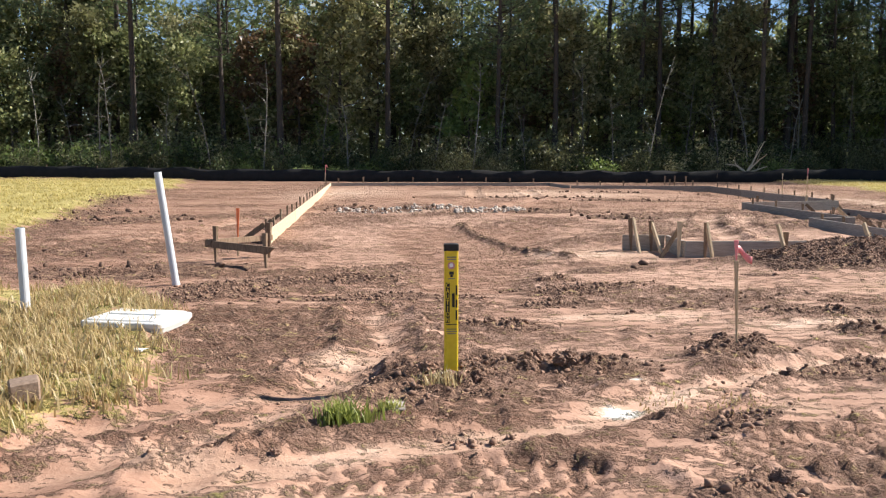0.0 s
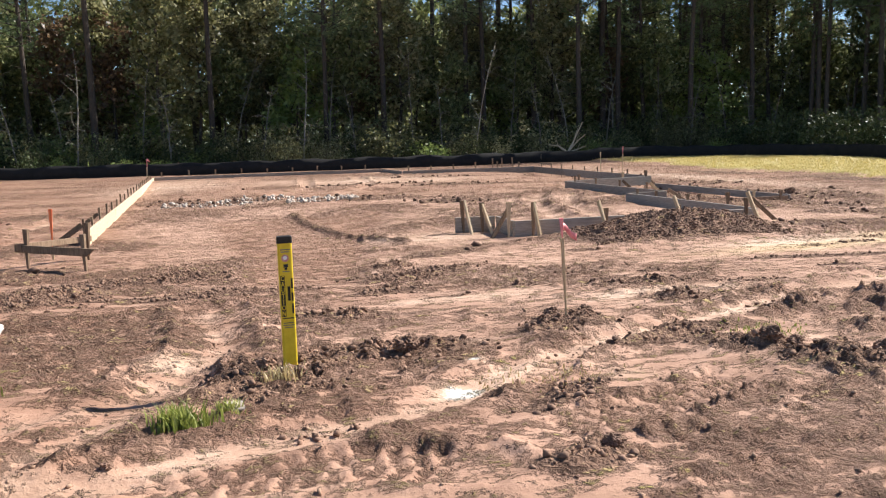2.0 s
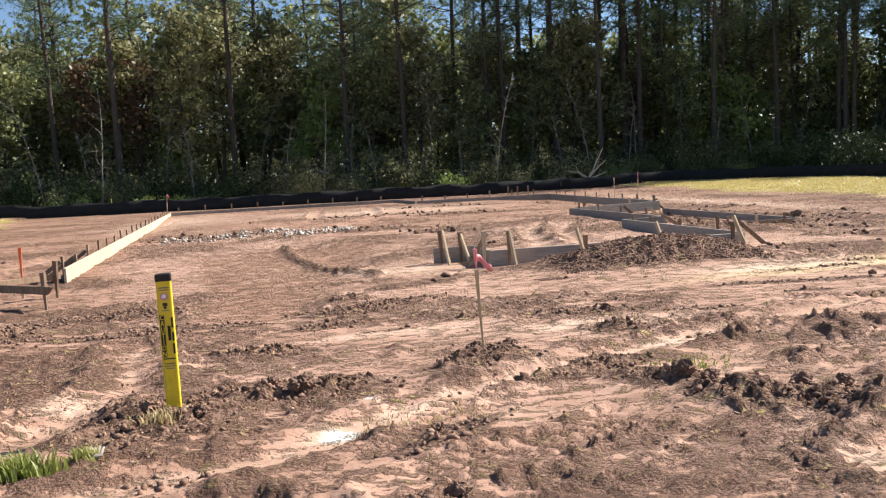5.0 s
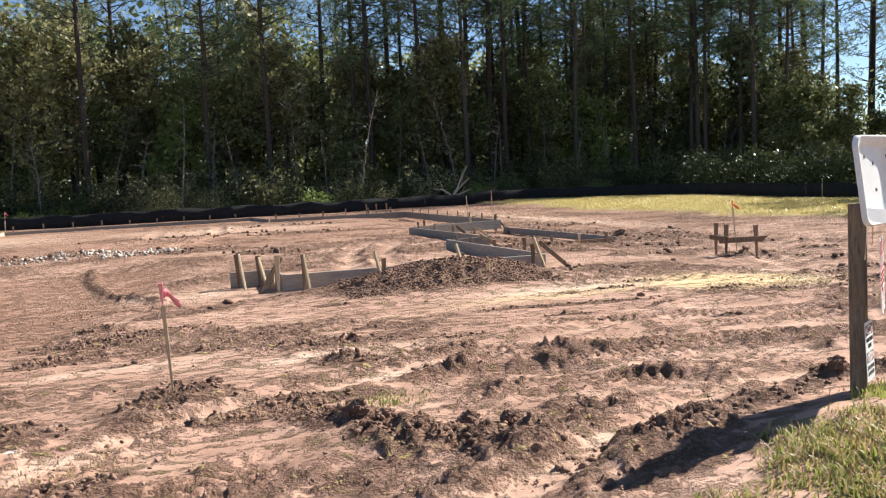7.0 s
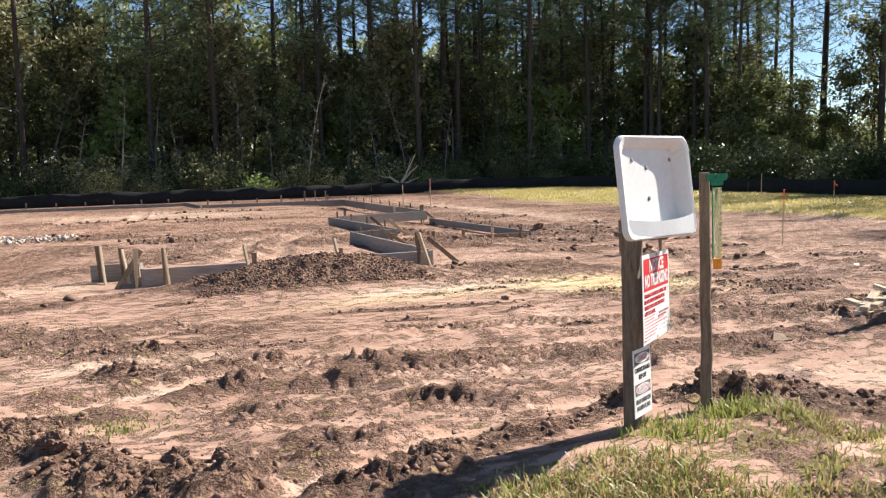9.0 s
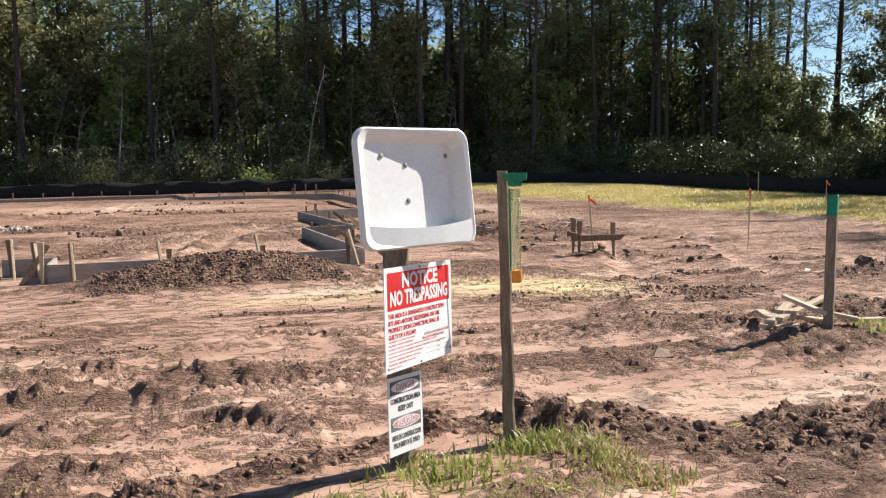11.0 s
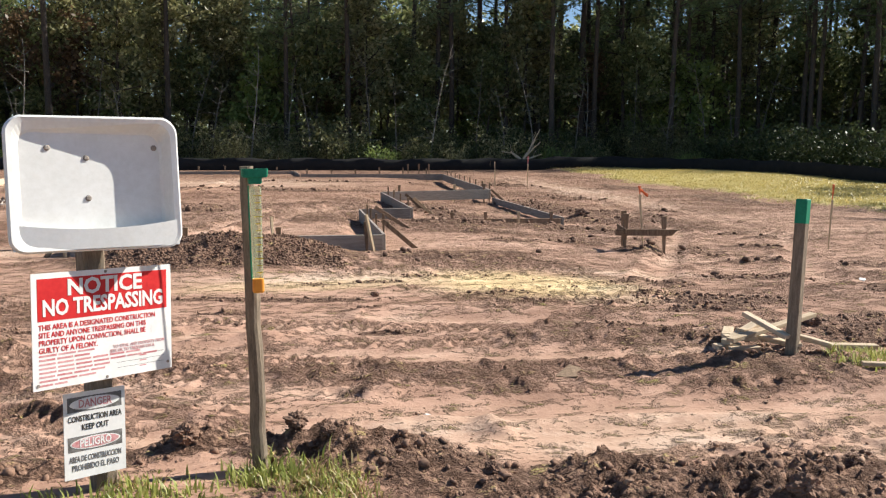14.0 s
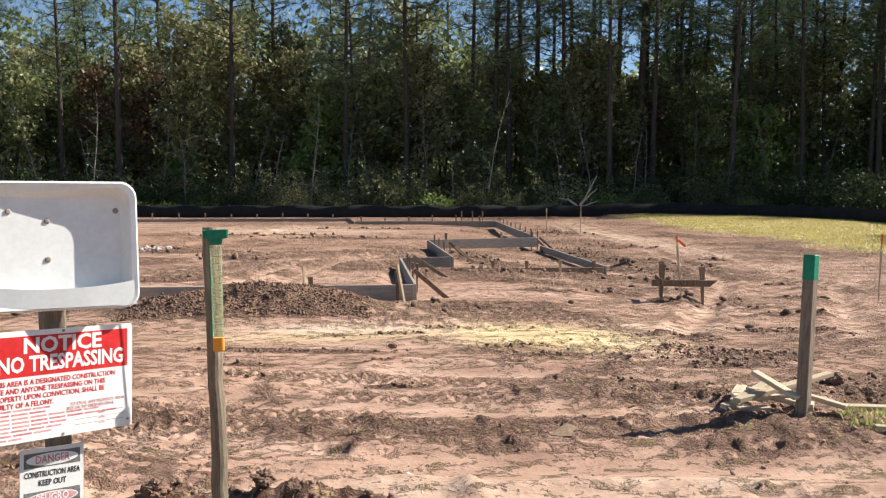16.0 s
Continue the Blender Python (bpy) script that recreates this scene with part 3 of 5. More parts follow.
        z = z + 0.004 * g * np.sin(side * 160)
    # lugged tread prints
    for i, (line, hw, lug) in enumerate(TREADS):
        d, s, side = along(x, y, line)
        wear = 0.75 + 0.5 * fbm(x, y, 0.5, 2, 101 + i)
        band = 1 - smooth(hw * 0.9, hw * 1.2, d)
        band = band * smooth(0.02, 0.2, s) * smooth(0.02, 0.2, sum(math.dist(a, b) for a, b in zip(line, line[1:])) - s)
        ph = s / lug + np.where(side > 0, 0.5, 0.0) + 0.8 * np.abs(side) / hw * 0.5 + 0.15 * fbm(x, y, 0.3, 2, 111 + i)
        saw = ph - np.floor(ph)
        bar = smooth(0.08, 0.2, saw) * (1 - smooth(0.50, 0.66, saw)) * smooth(0.01, 0.03, np.abs(side) + 0.012)
        big_lug = 0.6 if i < 3 else 0.7
        z = z * (1 - 0.85 * band) + band * (-0.020 + 0.045 * big_lug * bar * wear) + (0.03 if i < 3 else 0.015) * np.exp(-((d - hw * 1.4) / 0.06) ** 2) * lumps
        dark, sand = dark * (1 - 0.85 * band) + ((0.42 - 0.42 * bar) if i < 3 else (0.42 - 0.28 * bar)) * band, sand * (1 - 0.4 * band)
    # fill inside the forms, roadside banks, footing trench
    pad = smooth(-2.6, -1.9, x + 0.06 * (y - 13)) * smooth(0, 0.4, 8.15 - x + np.where(y > 16.2, 0.85, 0.0) + np.where(y > 23.3, 3.0, 0)) * smooth(11.95, 12.9, y - np.where(x < 4.3, 1.2, 0.0)) * (1 - smooth(39.5, 41, y))
    z = z + 0.10 * pad * smooth(2.6, 4.4, x + 0.35 * (y - 13))
    dry, green = bank_masks(x, y)
    z = z + 0.06 * dry * (1 + 0.4 * fbm(x, y, 0.4, 2, 83)) + 0.11 * smooth(0, 1, blob(x, y, 6.35, 3.2, 1.3, 0.75, 20)) + 0.03 * green * fbm(x, y, 0.25, 2, 84)
    field, beyond = field_masks(x, y)
    z = z + 0.10 * field + 0.05 * beyond
    z = z - 0.15 * smooth(9.6, 12.5, x) * smooth(7.5, 10.5, y) * (1 - smooth(30, 40, y))
    # shoulder under the walker
    z = z * smooth(0.6, 2.2, y) + 0.02 * (1 - smooth(0.6, 2.2, y))
    dark = dark * (1 - field) * (1 - dry * 0.6)
    sand = sand * (1 - field)
    grass = np.maximum(np.maximum(field, 0.75 * dry), 0.34 * green)
    clay = np.maximum(flat, 0.75 * smooth(17, 22, y) * (1 - field)) + 0.85 * (1 - smooth(0.5, 3.0, x + 0.25 * (y - 4))) + 0.25 * fbm(x, y, 3.0, 3, 66)
    return z, np.clip(dark + 0.9 * beyond, 0, 1.1), np.clip(sand, 0, 2), np.clip(grass * (1 - beyond), 0, 1), churn, rough, np.clip(clay, 0, 1)


def graded(knots):
    """Grid lines from (place, step) knots, the step growing evenly between them."""
    out = [knots[0][0]]
    for (a, sa), (b, sb) in zip(knots, knots[1:]):
        n = max(2, int(round(2 * (b - a) / (sa + sb))))
        t = np.arange(1, n + 1) / n
        ratio = sb / sa
        f = t if abs(ratio - 1) < 0.05 else (ratio ** t - 1) / (ratio - 1)
        out.extend(list(a + (b - a) * f))
    return np.array(out)


def build_ground():
    xs = graded([(-900, 200), (-60, 6), (-25, 0.7), (-7, 0.16), (-3.5, 0.045), (-1.5, 0.025), (10.5, 0.025), (14, 0.045), (18, 0.12), (32, 0.5), (70, 6), (900, 200)])
    ys = graded([(-400, 120), (-10, 2), (0.5, 0.25), (2.2, 0.02), (5.5, 0.024), (8, 0.036), (10, 0.05), (16, 0.09), (26, 0.16), (45, 0.5), (75, 3), (1500, 300)])
    X, Y = np.meshgrid(xs, ys)
    z, dark, sand, grass, churn, rough, clay = terrain(X, Y)
    ochre = np.maximum(1.25 * blob(X, Y, 9.5, 8.75, 1.15, 0.75, -35), 0.62 * blob(X, Y, 7.6, 9.0, 1.9, 0.35, 6))
    dark = dark * (1 - 0.7 * ochre)
    nx, ny = len(xs), len(ys)
    verts = np.stack([X, Y, z], -1).reshape(-1, 3)
    i = (np.arange(ny - 1)[:, None] * nx + np.arange(nx - 1)[None, :]).ravel()
    me = np_mesh("ground", verts, np.stack([i, i + 1, i + nx + 1, i + nx], -1))
    col = me.color_attributes.new("soil", "FLOAT_COLOR", "POINT")
    col.data.foreach_set("color", np.stack([dark, sand, grass, ochre], -1).astype(np.float32).ravel())
    red = me.attributes.new("clay", "FLOAT", "POINT")
    red.data.foreach_set("value", clay.astype(np.float32).ravel())
    me.polygons.foreach_set("use_smooth", np.ones(len(me.polygons), dtype=bool))
    return tagged(part("ground", me, M_SOIL), "bare tan construction site earth, churned with dark clods and wheel tracks", "ground", kind="structure")


def gz(x, y):
    return float(terrain(np.array([float(x)]), np.array([float(y)]))[0][0])


ground = build_ground()


# ---- concrete forms ----
FORM_TOP = 0.227
rng = random.Random(5)


def yaw_of(p, q):
    return math.degrees(math.atan2(q[1] - p[1], q[0] - p[0]))


def form_board(p, q, top=FORM_TOP, high=0.25, mat=None, label="grey weathered form board set on edge in the dirt"):
    """A long plank on edge from p to q, with its butt joints."""
    L, yaw = math.dist(p, q), yaw_of(p, q)
    n = max(1, round(L / 4.6))
    ob = thing("form_board", label, "form board", pose(p[0], p[1], top, 0, 0, yaw), "house forms")
    for i in range(n):
        bm = bmesh.new()
        l = L / n - 0.006
        block(bm, l, 0.038, high, pose((i + 0.5) * L / n, rng.uniform(-0.006, 0.006), -high / 2 + rng.uniform(-0.004, 0.004), rng.uniform(-1.5, 1.5), 0, 0), 0.003)
        part("plank", bm, mat or M_FORM, ob)
    return ob


def form_stake(x, y, rise=0.22, top=FORM_TOP, lean=(0, 0), yaw=0, mat=None, wide=0.07, deep=0.035, label="brown wooden form stake driven into the ground"):
    z = gz(x, y)
    ob = thing("form_stake", label, "stake", pose(x, y, z, lean[0], lean[1], yaw), "form stakes")
    part("stake", stake_bm(wide, deep, -0.12, top + rise - z), mat or M_STAKE, ob)
    return ob


def form_brace(x, y, yaw, reach=0.5, rise=0.30, mat=None):
    """A sloping kicker from the ground, out to one side, up to the board."""
    z = gz(x, y)
    ob = thing("form_brace", "sloping wooden brace propping a form board", "brace", pose(x, y, z, 0, 0, yaw), "form braces")
    L = math.hypot(reach, rise) + 0.06
    bm = bmesh.new()
    block(bm, L, 0.030, 0.060, pose(reach / 2, 0, rise / 2, 0, -math.degrees(math.atan2(rise, reach)), 0), 0.003)
    part("plank", bm, mat or M_STAKE, ob)
    return ob


FRONT_L, FRONT_R = (4.36, 11.50), (8.27, 11.56)
C_FAR, E_R, B_FAR, D_R = (8.24, 16.05), (9.20, 16.25), (9.12, 21.7), (12.12, 22.75)
LEFT_N, LEFT_F = (-1.62, 13.2), (-3.02, 37.2)
BACK_J1, BACK_J2, BACK_R = (6.75, 38.2), (7.0, 34.6), (12.75, 34.6)
form_board((3.72, 12.42), (4.34, 12.38))
form_board((4.36, 12.36), (4.35, 11.53))
form_board(FRONT_L, FRONT_R)
form_board((8.29, 11.60), C_FAR)
form_board((8.28, 16.07), E_R, label="short grey form board on edge at a step in the slab")
form_board((9.24, 16.28), B_FAR)
form_board((9.16, 21.75), (12.08, 22.62))
form_board((12.12, 22.66), BACK_R)
form_board(BACK_R, (7.04, 34.65), mat=M_FORM)
form_board((7.0, 34.7), BACK_J1)
form_board(BACK_J1, LEFT_F)
form_board(LEFT_N, LEFT_F, mat=M_FORM_NEW, high=0.24, label="pale sunlit pine form board running along the pad")
# porch form, set lower
form_board((12.2, 16.3), (12.16, 22.5), top=0.02, high=0.16)
form_board((9.75, 16.35), (12.16, 16.3), top=0.0, high=0.12, mat=M_STAKE, label="dark low form board round the porch")

for x, y, rise, lean, mat in [(3.84, 12.37, 0.26, (0, -2), None), (4.13, 12.33, 0.22, (0, -2), None), (4.28, 11.52, 0.27, (0, 1), M_STAKE_PALE), (4.62, 11.43, 0.26, (0, 1), None), (5.75, 11.46, 0.13, (0, 0), None),
                              (6.92, 11.47, 0.12, (0, -2), None), (8.05, 11.49, 0.18, (0, -1), None)]:
    form_stake(x, y, rise, lean=lean, mat=mat)
for x, y, yaw, reach, rise, mat in [(3.90, 12.12, 100, 0.24, 0.46, M_STAKE_PALE), (4.20, 12.05, 105, 0.28, 0.40, M_STAKE_PALE), (4.05, 11.55, 15, 0.30, 0.44, None), (4.66, 11.24, 100, 0.18, 0.44, M_STAKE_PALE), (8.12, 11.24, 110, 0.22, 0.44, M_STAKE_PALE),
                                    (6.86, 11.24, 100, 0.2, 0.34, M_STAKE_PALE), (5.66, 11.24, 100, 0.2, 0.35, M_STAKE_PALE), (8.72, 11.75, 178, 0.42, 0.36, None)]:
    form_brace(x, y, yaw, reach, rise, mat)
for y in (12.5, 13.8, 15.0, 15.8):
    form_stake(8.36, y, 0.10 + 0.1 * (y < 13), yaw=90)
form_brace(8.95, 14.6, 178, 0.52, 0.34)
for y in (17.2, 18.6, 20.0, 21.4):
    form_stake(9.27, y, 0.14, yaw=90)
    if y < 18.8:
        form_brace(9.75, y + 0.1, 180, 0.34, 0.30, M_STAKE if y > 18 else M_STAKE_PALE)
for k, x in enumerate((9.6, 11.1, 11.95)):
    form_stake(x, 21.80 + 0.29 * (x - 9.16), 0.16, mat=M_STAKE_PALE if k == 1 else None)
for k in range(9):
    t = (k + 0.4) / 9
    x, y = D_R[0] + t * (BACK_R[0] - D_R[0]) + 0.09, D_R[1] + t * (BACK_R[1] - D_R[1])
    form_stake(x, y, 0.15, yaw=85)
    if k < 3:
        form_brace(x + 0.42, y, 175, 0.34, 0.30)
for k in range(4):
    form_stake(10.0 + 0.65 * k, 16.26, 0.12, top=0.02, mat=M_STAKE_PALE if k == 2 else None)
for k in range(20):
    t = (k + 0.25) / 20
    x, y = LEFT_N[0] + t * (LEFT_F[0] - LEFT_N[0]) - 0.07, LEFT_N[1] + t * (LEFT_F[1] - LEFT_N[1])
    form_stake(x, y, rng.uniform(0.10, 0.17), lean=(rng.uniform(-2, 2), rng.uniform(-4, 2)), yaw=93)
    if k < 3:
        form_brace(x - 0.42, y + 0.05, -3, 0.36, 0.26)
for a, b, n in ((LEFT_F, BACK_J1, 9), (BACK_J2, BACK_R, 6)):
    for k in range(n):
        t = (k + 0.3) / n
        form_stake(a[0] + t * (b[0] - a[0]), a[1] + t * (b[1] - a[1]) + 0.08, rng.uniform(0.16, 0.26))
for x, y in ((11.6, 37.0), (12.1, 37.2), (12.5, 36.9)):
    form_stake(x, y, 0.35)


# ---- batter boards ----
def batter_board(cx, cy, yaw, span, label, ztop=0.30, posts=0.42):
    """A corner of two rails on three stakes."""
    ob = thing("batter_board", label, "batter board", pose(cx, cy, 0, 0, 0, yaw))
    for px, py, h, lx in ((0, 0, posts, 1), (span, 0, posts - 0.04, -2), (0.12, span * 0.85, posts, 1)):
        w = ob.matrix_world @ Vector((px, py, 0))
        z = gz(w.x, w.y)
        s = part("stake", stake_bm(0.075, 0.04, z - 0.12, h + 0.03), M_STAKE, ob)
        s.matrix_local = pose(px, py, 0, 0, lx, 0)
    bm = bmesh.new()
    block(bm, span + 0.34, 0.030, 0.09, pose(span / 2 + 0.02, -0.036, ztop - 0.06, 0, 0.6, 0), 0.003)
    for v in bm.verts:
        if v.co.x > span + 0.15 and v.co.z < ztop - 0.06:
            v.co.x -= 0.10
    part("rail", bm, M_STAKE, ob)
    bm = bmesh.new()
    block(bm, span * 0.85 + 0.2, 0.028, 0.075, pose(0.06 - 0.04, span * 0.42, ztop - 0.03, 0, 0, 82), 0.003)
    part("rail", bm, M_STAKE, ob)
    return ob


batter_board(-1.93, 11.0, -38, 0.95, "brown wooden batter board on three stakes beside the pale form", 0.29, 0.44)
batter_board(11.78, 11.93, -4, 0.58, "brown wooden batter board on stakes over dark clods", 0.24, 0.42)


def lath(name, x, y, high, mat_top, label, tip=0.16, lean=(0, 0), flag=None, wide=0.035):
    """A survey lath with a painted head, with or without a strip of tape."""
    z = gz(x, y)
    ob = thing(name, label, "survey stake", pose(x, y, z, lean[0], lean[1], rng.uniform(-20, 20)), "survey stakes")
    part("lath", stake_bm(wide, 0.012, -0.12, high - tip), M_STAKE_PALE, ob)
    part("painted_head", stake_bm(wide + 0.002, 0.014, high - tip, high), mat_top, ob, "bright painted head")
    if flag:
        me_v, me_f = [], []
        n = 7
        for i in range(n):
            u = i / (n - 1)
            for v in (0, 1):
                me_v.append((0.01 + 0.12 * u * flag, 0.012 + 0.02 * math.sin(5 * u) + 0.004 * v, high - 0.05 - 0.05 * v - 0.08 * u * u + 0.015 * math.sin(7 * u)))
        for i in range(n - 1):
            me_f.append((2 * i, 2 * i + 1, 2 * i + 3, 2 * i + 2))
        t = part("tape", np_mesh("tape", me_v, me_f), M_PINKFLAG if mat_top is M_PINKFLAG else M_ORANGE, ob, "limp bright marking tape")
        so = t.modifiers.new("thickness", "SOLIDIFY")
        so.thickness = 0.002
    return ob


lath("survey_stake", 2.83, 5.585, 0.69, M_PINKFLAG, "thin wooden survey stake with pink tape on a clod mound", 0.14, (0, -2.5), 0.8, 0.028)
lath("survey_stake", -1.80, 11.75, 0.66, M_ORANGE, "orange-topped survey stake beside a batter board", 0.5, (0, 1), None, 0.045)
lath("survey_stake", -7.2, 47.4, 0.8, M_LIME, "thin lime-topped stake by the silt fence", 0.45)
lath("survey_stake", -3.9, 43.2, 0.95, M_PINKFLAG, "pink-topped survey stake behind the forms", 0.4, (0, 3), 1.0, 0.05)
lath("survey_stake", 15.6, 32.0, 1.15, M_PINKFLAG, "tall pale survey stake with pink head by the forms", 0.3, (0, 1), None, 0.05)
lath("survey_stake", 14.0, 30.5, 0.95, M_STAKE_PALE, "tall plain pale survey stake", 0.3, (0, -1), None, 0.05)
lath("survey_stake", 12.12, 12.1, 0.86, M_ORANGE, "survey stake with orange tape at a batter board", 0.12, (0, -5), 0.9, 0.035)
lath("survey_stake", 15.17, 12.22, 1.0, M_ORANGE, "pale survey stake with a sprayed orange head", 0.24, (0, 2), None, 0.04)
lath("survey_stake", 27.6, 27.0, 0.9, M_STAKE_PALE, "plain pale stake in dry field grass", 0.2, (0, 1), None, 0.05)
lath("survey_stake", 24.4, 20.2, 0.75, M_ORANGE, "orange-topped stake with tape in dry field grass", 0.3, (0, 2), 1.2, 0.05)


# ---- utility marker and pipes ----
def utility_marker():
    x, y = 0.866, 5.022
    ob = thing("utility_marker", "yellow plastic buried utility marker post with black cap", "marker post", pose(x, y, 0.04, 1.6, -0.3, 3))
    z0, z1 = -0.15, 0.80
    bm = bmesh.new()
    n = 24
    prof = []
    for i in range(n):
        a = 2 * math.pi * i / n
        c, s = math.cos(a), math.sin(a)
        prof.append((0.042 * math.copysign(abs(c) ** 0.35, c), 0.026 * math.copysign(abs(s) ** 0.35, s)))
    rings = [[bm.verts.new((px, py, z)) for px, py in prof] for z in (z0, 0.1, 0.3, 0.5, z1)]
    for a, b in zip(rings, rings[1:]):
        for i in range(n):
            bm.faces.new((a[i], a[(i + 1) % n], b[(i + 1) % n], b[i]))
    bm.faces.new(rings[-1])
    part("body", bm, M_YELLOW, ob)
    bm = bmesh.new()
    rings = [[bm.verts.new((px * k, py * k * 1.05, z)) for px, py in prof] for z, k in ((z1 - 0.028, 1.06), (z1 + 0.008, 1.06), (z1 + 0.012, 0.95))]
    for a, b in zip(rings, rings[1:]):
        for i in range(n):
            bm.faces.new((a[i], a[(i + 1) % n], b[(i + 1) % n], b[i]))
    bm.faces.new(rings[-1])
    bm.faces.new(rings[0])
    part("cap", bm, M_BLACK, ob, "black plastic cap")
    yf = -0.0275
    bm = bmesh.new()
    lathe(bm, [(0.0215, 0), (0.0215, 0.0012)], 24, pose(-0.002, yf, 0.685, 90))
    part("round_symbol", bm, M_PINK, ob, "round faded red symbol")
    bm = bmesh.new()
    lathe(bm, [(0.012, 0), (0.012, 0.0014)], 16, pose(-0.002, yf - 0.0012, 0.687, 90))
    part("symbol_centre", bm, M_SIGN, ob)
    for nm, w, h, cx, cz, mt in (("print_line", 0.055, 0.006, 0, 0.735, M_FADED_INK), ("print_line", 0.05, 0.006, 0, 0.722, M_FADED_INK), ("emblem", 0.026, 0.018, 0, 0.640, M_INK), ("emblem_foot", 0.016, 0.014, 0, 0.623, M_INK),
                                 ("print_line", 0.04, 0.005, 0, 0.606, M_FADED_INK), ("print_line", 0.066, 0.006, 0, 0.328, M_INK), ("print_line", 0.06, 0.005, 0, 0.300, M_FADED_INK), ("print_line", 0.066, 0.005, 0, 0.286, M_FADED_INK), ("print_line", 0.05, 0.005, 0, 0.272, M_FADED_INK),
                                 ("word_bar", 0.011, 0.060, 0.030, 0.535, M_INK), ("word_bar", 0.011, 0.050, 0.030, 0.455, M_INK), ("word_bar", 0.011, 0.060, 0.030, 0.385, M_INK), ("word_bar", 0.016, 0.085, 0.011, 0.475, M_INK)):
        bm = bmesh.new()
        block(bm, w, 0.001, h, pose(cx, yf, cz), 0)
        part(nm, bm, mt, ob)
    bm = bmesh.new()
    block(bm, 0.025, 0.001, 0.245, pose(-0.023, yf, 0.46), 0)
    part("panel", bm, M_INK, ob, "black panel behind the word")
    for i, ch in enumerate("CAUTION"):
        lettering("letter", ch, 0.042, -0.023, 0.565 - 0.035 * i, M_YELLOW, ob, width=0.72, y=yf - 0.0012, bold=0.0006)
    return ob


utility_marker()


def conduit(x, y, high, lean, label, r=0.038):
    ob = thing("conduit_pipe", label, "pipe", pose(x, y, gz(x, y), lean[0], lean[1], 0), "grey conduit stubs")
    bm = bmesh.new()
    n = 20
    rings = []
    for rr, z in ((r, -0.2), (r, high), (r - 0.004, high + 0.001), (r - 0.004, high - 0.25)):
        rings.append([bm.verts.new((rr * math.cos(2 * math.pi * i / n), rr * math.sin(2 * math.pi * i / n), z)) for i in range(n)])
    for a, b in zip(rings, rings[1:]):
        for i in range(n):
            bm.faces.new((a[i], a[(i + 1) % n], b[(i + 1) % n], b[i]))
    part("pipe", bm, M_PVC, ob, smooth=False)
    bm = bmesh.new()
    lathe(bm, [(r + 0.003, -0.06), (r + 0.003, 0.03)], 20)
    part("collar", bm, M_PVC, ob)
    return ob


conduit(-2.60, 7.10, 0.73, (0, -1.5), "grey plastic conduit stub standing in dry grass")
conduit(-1.88, 8.98, 1.20, (0, -7.5), "tall leaning grey plastic conduit stub")
conduit(14.30, 8.5, 0.80, (0, 2), "grey plastic conduit stub in churned earth")


# ---- litter on the dry bank ----
def rounded_outline(w, h, r, seg=5):
    pts = []
    for cx, cy, a0 in ((w / 2 - r, h / 2 - r, 0), (-w / 2 + r, h / 2 - r, 90), (-w / 2 + r, -h / 2 + r, 180), (w / 2 - r, -h / 2 + r, 270)):
        for i in range(seg + 1):
            a = radians(a0 + 90 * i / seg)
            pts.append((cx + r * math.cos(a), cy + r * math.sin(a)))
    return pts


def loft(bm, rings, close_last=True, close_first=False):
    vr = [[bm.verts.new(p) for p in ring] for ring in rings]
    n = len(vr[0])
    for a, b in zip(vr, vr[1:]):
        for i in range(n):
            bm.faces.new((a[i], a[(i + 1) % n], b[(i + 1) % n], b[i]))
    if close_last:
        bm.faces.new(vr[-1])
    if close_first:
        bm.faces.new(vr[0])
    return vr


def plastic_lid():
    x, y = -1.50, 6.58
    ob = thing("plastic_lid", "white moulded plastic lid lying flat on dry grass", "lid", pose(x, y, 0.115, -3.0, 1.5, -4))
    bm = bmesh.new()
    W, D = 0.63, 0.70
    def ring(k, z):
        return [(px, py, z) for px, py in rounded_outline(W * k, D * k, 0.05)]
    loft(bm, [ring(0.93, -0.075), ring(0.99, -0.03), ring(1.0, -0.028), ring(1.0, 0.0), ring(0.985, 0.008), ring(0.90, 0.010), ring(0.88, 0.022), ring(0.70, 0.024)], True, True)
    part("shell", bm, M_TUB, ob)
    bm = bmesh.new()
    loft(bm, [[(px, py, z) for px, py in rounded_outline(0.42, 0.10, 0.03)] for z in (0.023, 0.036)], True, True)
    part("raised_panel", bm, M_TUB, ob)
    bm = bmesh.new()
    block(bm, 0.05, 0.02, 0.03, pose(0.0, -D / 2 - 0.004, -0.014), 0.004)
    part("latch", bm, M_TUB, ob)
    return ob


plastic_lid()


def concrete_block():
    x, y = -1.37, 4.34
    ob = thing("concrete_block", "brown concrete block half sunk in dry grass", "block", pose(x, y, gz(x, y) + 0.05, 3, -4, 28))
    bm = bmesh.new()
    block(bm, 0.15, 0.12, 0.11, None, 0.010, 0.005, rng)
    part("block", bm, M_BRICK, ob)
    return ob


concrete_block()


def debris(x, y, s, name, label, mat):
    ob = thing(name, label, "litter", pose(x, y, gz(x, y) + 0.01, rng.uniform(-8, 8), rng.uniform(-8, 8), rng.uniform(0, 180)))
    bm = bmesh.new()
    block(bm, s, s * 0.6, 0.012, None, 0.003, s * 0.08, rng)
    part("scrap", bm, mat, ob)


